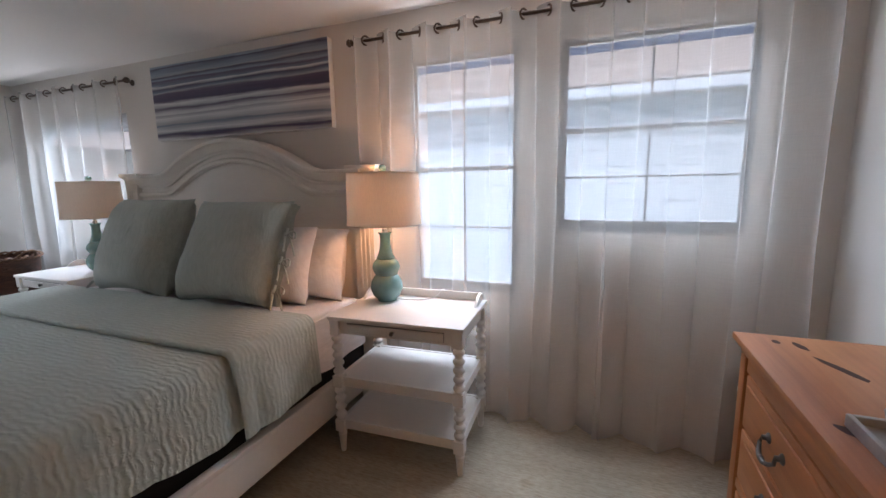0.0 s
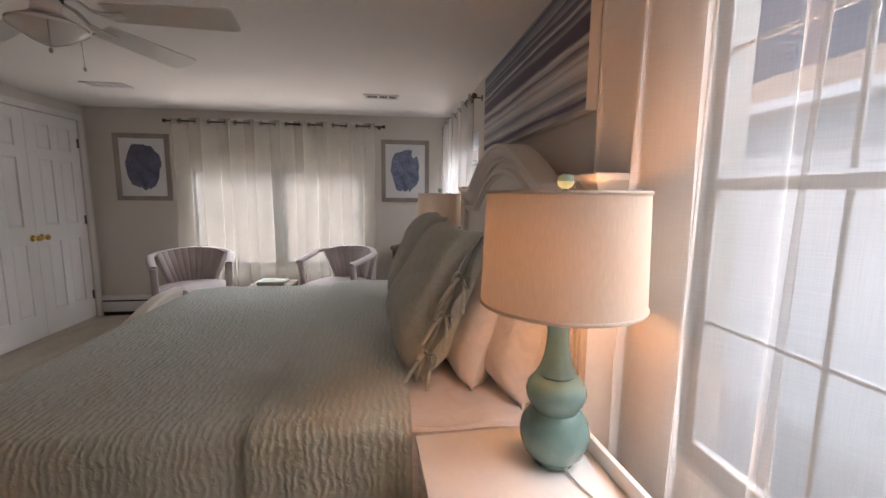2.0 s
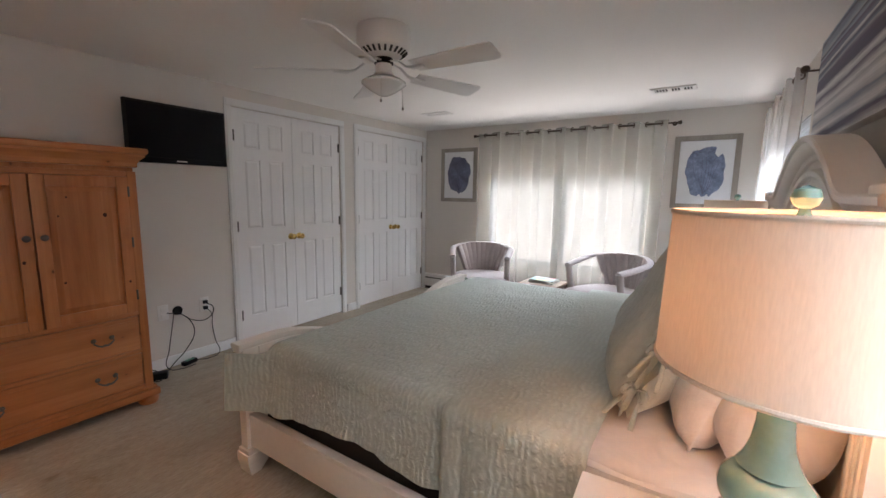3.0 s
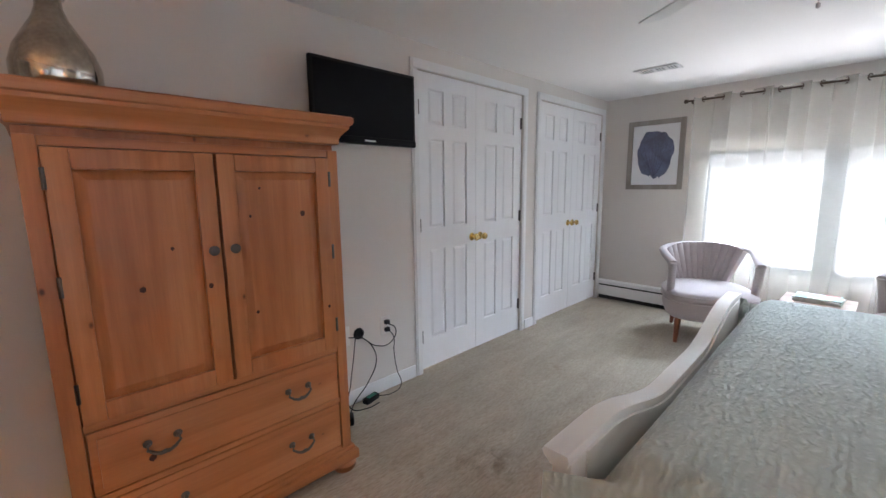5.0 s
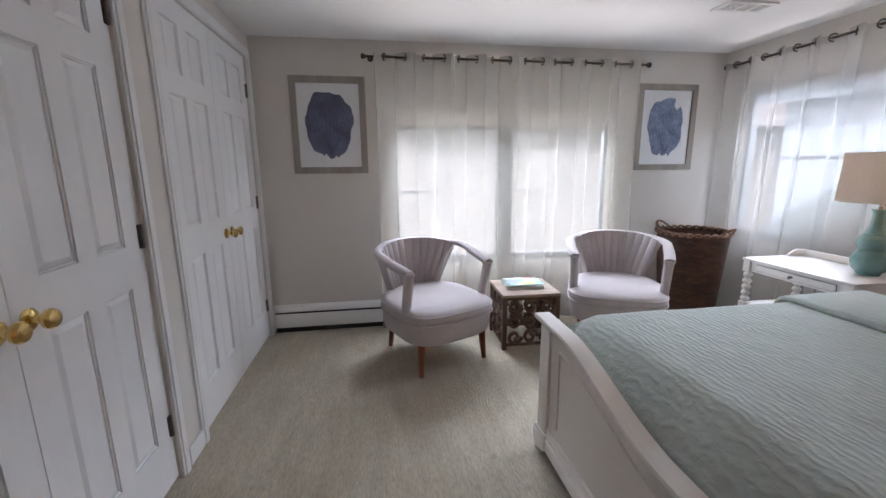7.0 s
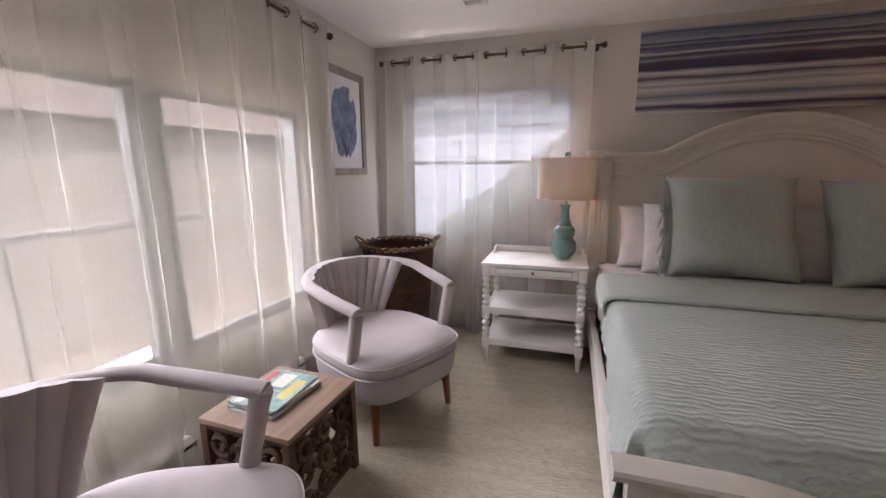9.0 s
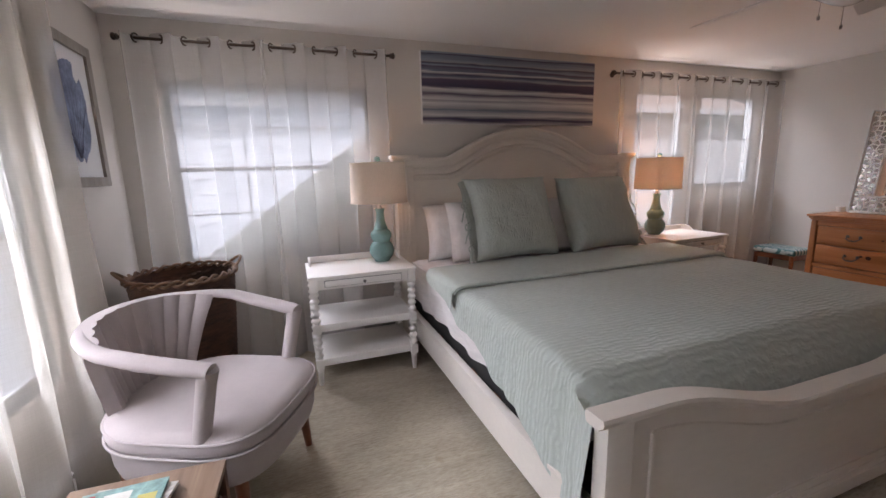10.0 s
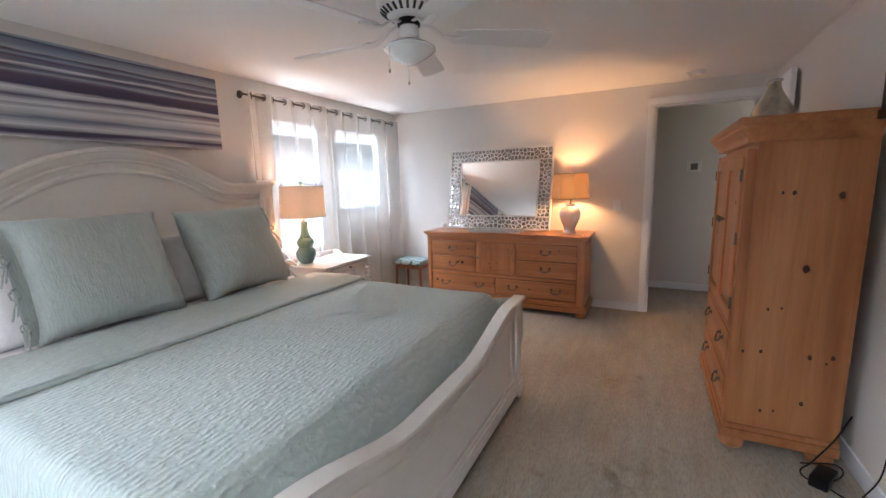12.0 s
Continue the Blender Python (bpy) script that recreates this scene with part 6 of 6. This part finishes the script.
# ---------------------------------------------------------------- sitting corner
def barrel_chair(m):
    """Local x forward, seat middle at the origin."""
    ch = thing("armchair", "pale lilac velvet barrel armchair with open arms", "armchair", m, "armchairs by the window")

    def outline(t, k=1.0):
        """The seat's rounded outline, t in turns from the front."""
        a = 2 * math.pi * t
        c, s = math.cos(a), math.sin(a)
        x = (0.392 if c > 0 else 0.315) * math.copysign(abs(c) ** (0.42 if c > 0 else 0.72), c)
        y = 0.328 * math.copysign(abs(s) ** (0.60 if c > 0 else 0.80), s)
        if x < 0:
            y *= 1 - 0.16 * (x / -0.315) ** 2
        return x * k, y * k

    def rings(rows):
        bm = bmesh.new()
        N = 48
        prev = None
        for k, z in rows:
            ring = [bm.verts.new((*outline(i / N, k), z)) for i in range(N)]
            if prev:
                for i in range(N):
                    bm.faces.new((prev[i], prev[(i + 1) % N], ring[(i + 1) % N], ring[i]))
            else:
                bm.faces.new(ring[::-1])
            prev = ring
        bm.faces.new(prev)
        return bm
    part("seat_base", rings([(0.84, 0.205), (0.90, 0.208), (0.945, 0.222), (0.975, 0.26), (0.99, 0.345)]), M_LILAC, ch, smooth=60)
    part("seat_cushion", rings([(0.97, 0.348), (1.0, 0.356), (1.015, 0.375), (1.01, 0.400), (0.97, 0.420), (0.88, 0.434), (0.70, 0.445), (0.40, 0.452), (0.15, 0.454)]), M_LILAC, ch, smooth=60)
    bm = bmesh.new()
    for k, z in ((1.017, 0.352), (1.008, 0.404)):
        tube(bm, [(*outline(i / 60, k), z) for i in range(60)], 0.005, 6, close=True)
    part("piping", bm, M_LILAC, ch)

    def back(u, v, d):
        a = math.pi + (u - 0.5) * 2.3 * (0.62 + 0.38 * v)
        flute = 0.010 * abs(math.sin(u * 11 * math.pi)) ** 0.7 if d > 0 else 0
        lean = 0.055 * v
        r = 0.295 + lean + (-0.045 - flute if d > 0 else 0.0)
        z = 0.36 + (0.772 - 0.36) * v - 0.035 * v * (abs(u - 0.5) * 2) ** 2.4
        return (r * math.cos(a) - 0.01, r * 1.03 * math.sin(a), z)
    bm = bmesh.new()
    sheet(bm, 88, 14, lambda u, v: back(u, v, 1))
    sheet(bm, 44, 14, lambda u, v: back(u, v, 0))
    for v in (0, 1):
        sheet(bm, 44, 1, lambda u, w, v=v: tuple(Vector(back(u, v, 1)).lerp(Vector(back(u, v, 0)), w)))
    for u in (0, 1):
        sheet(bm, 1, 14, lambda w, v, u=u: tuple(Vector(back(u, v, 1)).lerp(Vector(back(u, v, 0)), w)))
    part("backrest", bm, M_LILAC, ch, "channel-tufted velvet backrest", smooth=60)
    pts = []
    for i in range(33):
        t = (i / 32 - 0.5) * 2
        a = math.pi + t * 1.42
        r = 0.335
        pts.append((r * math.cos(a) - 0.015, r * 1.02 * math.sin(a), 0.752 - 0.030 * abs(t) ** 2.2))
    front = [(0.06, 0.328, 0.696), (0.16, 0.316, 0.680), (0.245, 0.302, 0.666), (0.272, 0.298, 0.660)]
    path = [(x, -y, z) for x, y, z in front[::-1]] + [(x, y, z) for x, y, z in pts[::-1]][::-1] + front
    if pts[0][1] * path[0][1] < 0:
        path = [(x, -y, z) for x, y, z in front[::-1]] + pts[::-1] + front
    part("top_rail", tube(bmesh.new(), path, [0.036 - 0.012 * smoothstep((0.02 - q[0]) / 0.25) for q in path], 12, 0.70), M_LILAC, ch, smooth=60)
    for s in (-1, 1):
        part("arm_post", tube(bmesh.new(), [(0.262, s * 0.298, 0.668), (0.250, s * 0.298, 0.62), (0.205, s * 0.296, 0.42), (0.192, s * 0.29, 0.33)], [0.034, 0.031, 0.030, 0.030], 12), M_LILAC, ch)
        for x, y, fx in ((0.280, 0.235, 0.014), (-0.215, 0.190, -0.025)):
            part("leg", tube(bmesh.new(), [(x + fx, s * (y + 0.012), 0.0), (x, s * y, 0.215)], [0.016, 0.026], 12), M_LEG, ch, "tapered red-brown wooden leg")
    return ch


chair1 = barrel_chair(pose(0.575, 1.20, 0, 0, 0, 24))
copy_thing(chair1, pose(0.545, 2.61, 0, 0, 0, -27))

table = thing("side_table", "small square carved wooden side table with scrollwork sides", "table", pose(0.475, 1.915, 0, 0, 0, -2))
TWX, TWY, TZ = 0.20, 0.21, 0.41
part("top", boxm(-TWX, TWX, -TWY, TWY, TZ - 0.022, TZ, 0.004), M_TABLE, table)
for sx in (-1, 1):
    for sy in (-1, 1):
        part("post", boxm(sx * (TWX - 0.018) - 0.016, sx * (TWX - 0.018) + 0.016, sy * (TWY - 0.018) - 0.016, sy * (TWY - 0.018) + 0.016, 0.0, TZ - 0.0225, 0.003), M_CARVED, table)


def scroll(bm, place, cx, cz, r, turns, flip):
    pts = []
    for i in range(26):
        t = i / 25
        a = flip * turns * 2 * math.pi * t
        q = r * (1 - 0.72 * t)
        pts.append(place(cx + q * math.cos(a), cz + q * math.sin(a)))
    tube(bm, pts, 0.0135, 6)


for axis, s in (('x', -1), ('x', 1), ('y', -1), ('y', 1)):
    half = TWY if axis == 'x' else TWX

    def place(a, z, axis=axis, s=s):
        return (s * (TWX - 0.018), a, z) if axis == 'x' else (a, s * (TWY - 0.018), z)
    bm = bmesh.new()
    for i, a in enumerate((-0.115, 0.0, 0.115)):
        for j, z in enumerate((0.09, 0.20, 0.31)):
            scroll(bm, place, a, z, 0.052, 1.3, 1 if (i + j) % 2 else -1)
    for z in (0.035, 0.375):
        tube(bm, [place(-half + 0.03, z), place(half - 0.03, z)], 0.012, 6)
    part("scroll_panel", bm, M_CARVED, table, "carved openwork scroll panel")

M_COVER = [surface("magazine cover teal", (0.30, 0.50, 0.47), 0.35, vary=0.5, large=14, fine=60, bumps=0.0), surface("magazine cover pale", (0.60, 0.58, 0.52), 0.35, vary=0.5, large=18, fine=70, bumps=0.0),
           surface("book cover green", (0.32, 0.42, 0.34), 0.4, vary=0.3, large=12, fine=60, bumps=0.0)]
M_PAPER = surface("page edges", (0.74, 0.72, 0.66), 0.8, vary=0.15, large=4, fine=300, stretch=(1, 1, 8))
M_RED = surface("red print", (0.55, 0.09, 0.07), 0.5)
M_GREY = surface("grey print", (0.30, 0.33, 0.34), 0.5)
M_YEL = surface("yellow print", (0.62, 0.52, 0.16), 0.5)
z = TZ + 0.0005
for k, (h, rot, w, l, mt) in enumerate(((0.014, 4, 0.21, 0.275, M_COVER[2]), (0.010, -3, 0.205, 0.27, M_COVER[1]), (0.007, 8, 0.20, 0.265, M_COVER[0]))):
    mg = thing("magazine", "glossy magazine lying in a stack on the table", "magazine", pose(0.45, 1.915, z, 0, 0, rot - 8), "stacked magazines")
    part("pages", boxm(-w / 2 + 0.002, w / 2 - 0.002, -l / 2 + 0.002, l / 2 - 0.002, 0.001, h - 0.001), M_PAPER, mg, smooth=0)
    bm = boxm(-w / 2, w / 2, -l / 2, l / 2, h - 0.001, h)
    box(bm, -w / 2, w / 2, -l / 2, l / 2, 0.0, 0.001)
    box(bm, -w / 2, -w / 2 + 0.001, -l / 2, l / 2, 0.001, h - 0.001)
    cover = part("cover", bm, mt, mg, smooth=0)
    if k == 2:
        for x0, x1, y0, y1, mm in ((-0.095, -0.065, -0.12, 0.02, M_PAPER), (-0.095, -0.068, 0.035, 0.12, M_RED), (-0.05, 0.03, -0.11, -0.02, M_GREY), (0.04, 0.085, -0.06, 0.08, M_YEL), (-0.045, 0.02, 0.01, 0.11, M_PAPER)):
            part("print_block", boxm(x0, x1, y0, y1, h + 0.0002, h + 0.0005), mm, cover, smooth=0)
    z += h + 0.0005

basket = thing("wicker_basket", "tall round brown wicker laundry basket with loop handles", "basket", pose(0.335, 3.40, 0))
RB, RT, HB = 0.195, 0.258, 0.765


def br(z):
    return RB + (RT - RB) * (z / HB) ** 0.9


bm = bmesh.new()
N = 60
rowsn = 46
prev = None
for j in range(rowsn + 1):
    zz = 0.015 + (HB - 0.03) * j / rowsn
    ring = []
    for i in range(N * 2):
        a = 2 * math.pi * i / (N * 2)
        w = 0.0065 * math.cos(math.pi * i / 2 + math.pi * j)
        ring.append(bm.verts.new(((br(zz) + w) * math.cos(a), (br(zz) + w) * math.sin(a), zz + 0.003 * math.sin(a * 3 + j))))
    if prev:
        for i in range(N * 2):
            k = (i + 1) % (N * 2)
            bm.faces.new((prev[i], prev[k], ring[k], ring[i]))
    prev = ring
part("weave", bm, M_WICKER, basket, "woven brown wicker side", smooth=50)
part("bottom", lathe(bmesh.new(), [(0.0, 0.002), (RB, 0.002), (RB, 0.018), (0.0, 0.018)], 40), M_WICKER, basket)
bm = bmesh.new()
for ph in (0, math.pi):
    tube(bm, [((RT + 0.004 + 0.011 * math.cos(14 * a + ph)) * math.cos(a), (RT + 0.004 + 0.011 * math.cos(14 * a + ph)) * math.sin(a), HB - 0.012 + 0.012 * math.sin(14 * a + ph)) for a in [2 * math.pi * i / 168 for i in range(168)]], 0.009, 6, close=True)
part("rim", bm, M_RIM, basket, "braided tan rim")
for a0 in (0.35, 0.35 + math.pi):
    pts = []
    for i in range(13):
        t = i / 12
        a = a0 - 0.32 + 0.64 * t
        q = math.sin(math.pi * t)
        pts.append(((RT + 0.045 * q) * math.cos(a), (RT + 0.045 * q) * math.sin(a), HB - 0.01 + 0.055 * q))
    part("handle", tube(bmesh.new(), pts, 0.0085, 8), M_RIM, basket, "bent cane loop handle")

# ---------------------------------------------------------------- ceiling fan
fan = thing("ceiling_fan", "white five-blade ceiling fan with opal glass light", "ceiling fan", pose(3.03, 1.88, 0))
part("motor_housing", lathe(bmesh.new(), [(0.0, H - 0.001), (0.135, H - 0.001), (0.140, H - 0.012), (0.140, H - 0.095), (0.132, H - 0.108), (0.085, H - 0.142), (0.06, H - 0.148), (0.0, H - 0.148)], 40), M_FAN, fan)
# slots are dark slabs on the housing, coloured as the shade inside
for k in range(24):
    a = 2 * math.pi * k / 24
    part("vent_slot_shade", boxm(0.092, 0.126, -0.0055, 0.0055, -0.0035, 0.0015), M_VENT_SHADE, fan, at=pose(0, 0, 0, 0, 0, math.degrees(a)) @ pose(0.109, 0, H - 0.1255, 0, -36, 0) @ pose(-0.109, 0, 0))
part("hub", lathe(bmesh.new(), [(0.0, H - 0.1485), (0.046, H - 0.1485), (0.050, H - 0.155), (0.050, H - 0.176), (0.0, H - 0.177)], 28), M_BLACK, fan)
kit = part("light_kit", lathe(bmesh.new(), [(0.0, H - 0.1775), (0.040, H - 0.1775), (0.044, H - 0.186), (0.044, H - 0.222), (0.056, H - 0.232), (0.068, H - 0.242), (0.0, H - 0.243)], 28), M_FAN, fan)
part("glass_bowl", lathe(bmesh.new(), [(0.060, H - 0.2435), (0.098, H - 0.256), (0.116, H - 0.268), (0.117, H - 0.278), (0.092, H - 0.297), (0.055, H - 0.321), (0.022, H - 0.336), (0.0, H - 0.339)], 36), M_OPAL, kit, "white opal glass bowl")
for a, z0 in ((0.6, 0.235), (2.9, 0.235)):
    x, y = 0.048 * math.cos(a), 0.048 * math.sin(a)
    bm = tube(bmesh.new(), [(x, y, H - z0), (x * 2.5, y * 2.5, H - z0 - 0.05), (x * 2.6, y * 2.6, H - z0 - 0.14)], 0.0016, 5)
    lathe(bm, [(0.0, -0.02), (0.005, -0.018), (0.006, -0.006), (0.0, 0.0)], 8, (x * 2.6, y * 2.6, H - z0 - 0.14))
    part("pull_chain", bm, M_NICKEL, kit)
for k in range(5):
    a = 18 + 72 * k
    m = pose(0, 0, H - 0.215, 0, 0, a)
    bm = bmesh.new()
    out = []
    for i in range(11):
        t = -0.5 + i / 10
        out.append((0.655 - 0.035 * (2 * t) ** 4, 0.068 * math.sin(math.pi * t), 0))
    out = [(0.20, -0.050, 0)] + [(x, y, 0) for x, y, _ in out] + [(0.20, 0.050, 0)]
    prism(bm, out, (0, 0, 0.006))
    bmesh.ops.rotate(bm, verts=bm.verts, matrix=Matrix.Rotation(radians(-14), 3, 'X'))
    bl = part("blade", bm, M_FAN, fan, at=m, smooth=20)
    bm = tube(bmesh.new(), [(0.046, 0, 0.048), (0.10, 0, 0.040), (0.15, 0, 0.004), (0.20, 0, -0.008), (0.26, 0, -0.004)], [0.010, 0.012, 0.014, 0.024, 0.018], 8, 0.4)
    part("blade_arm", bm, M_FAN, bl)
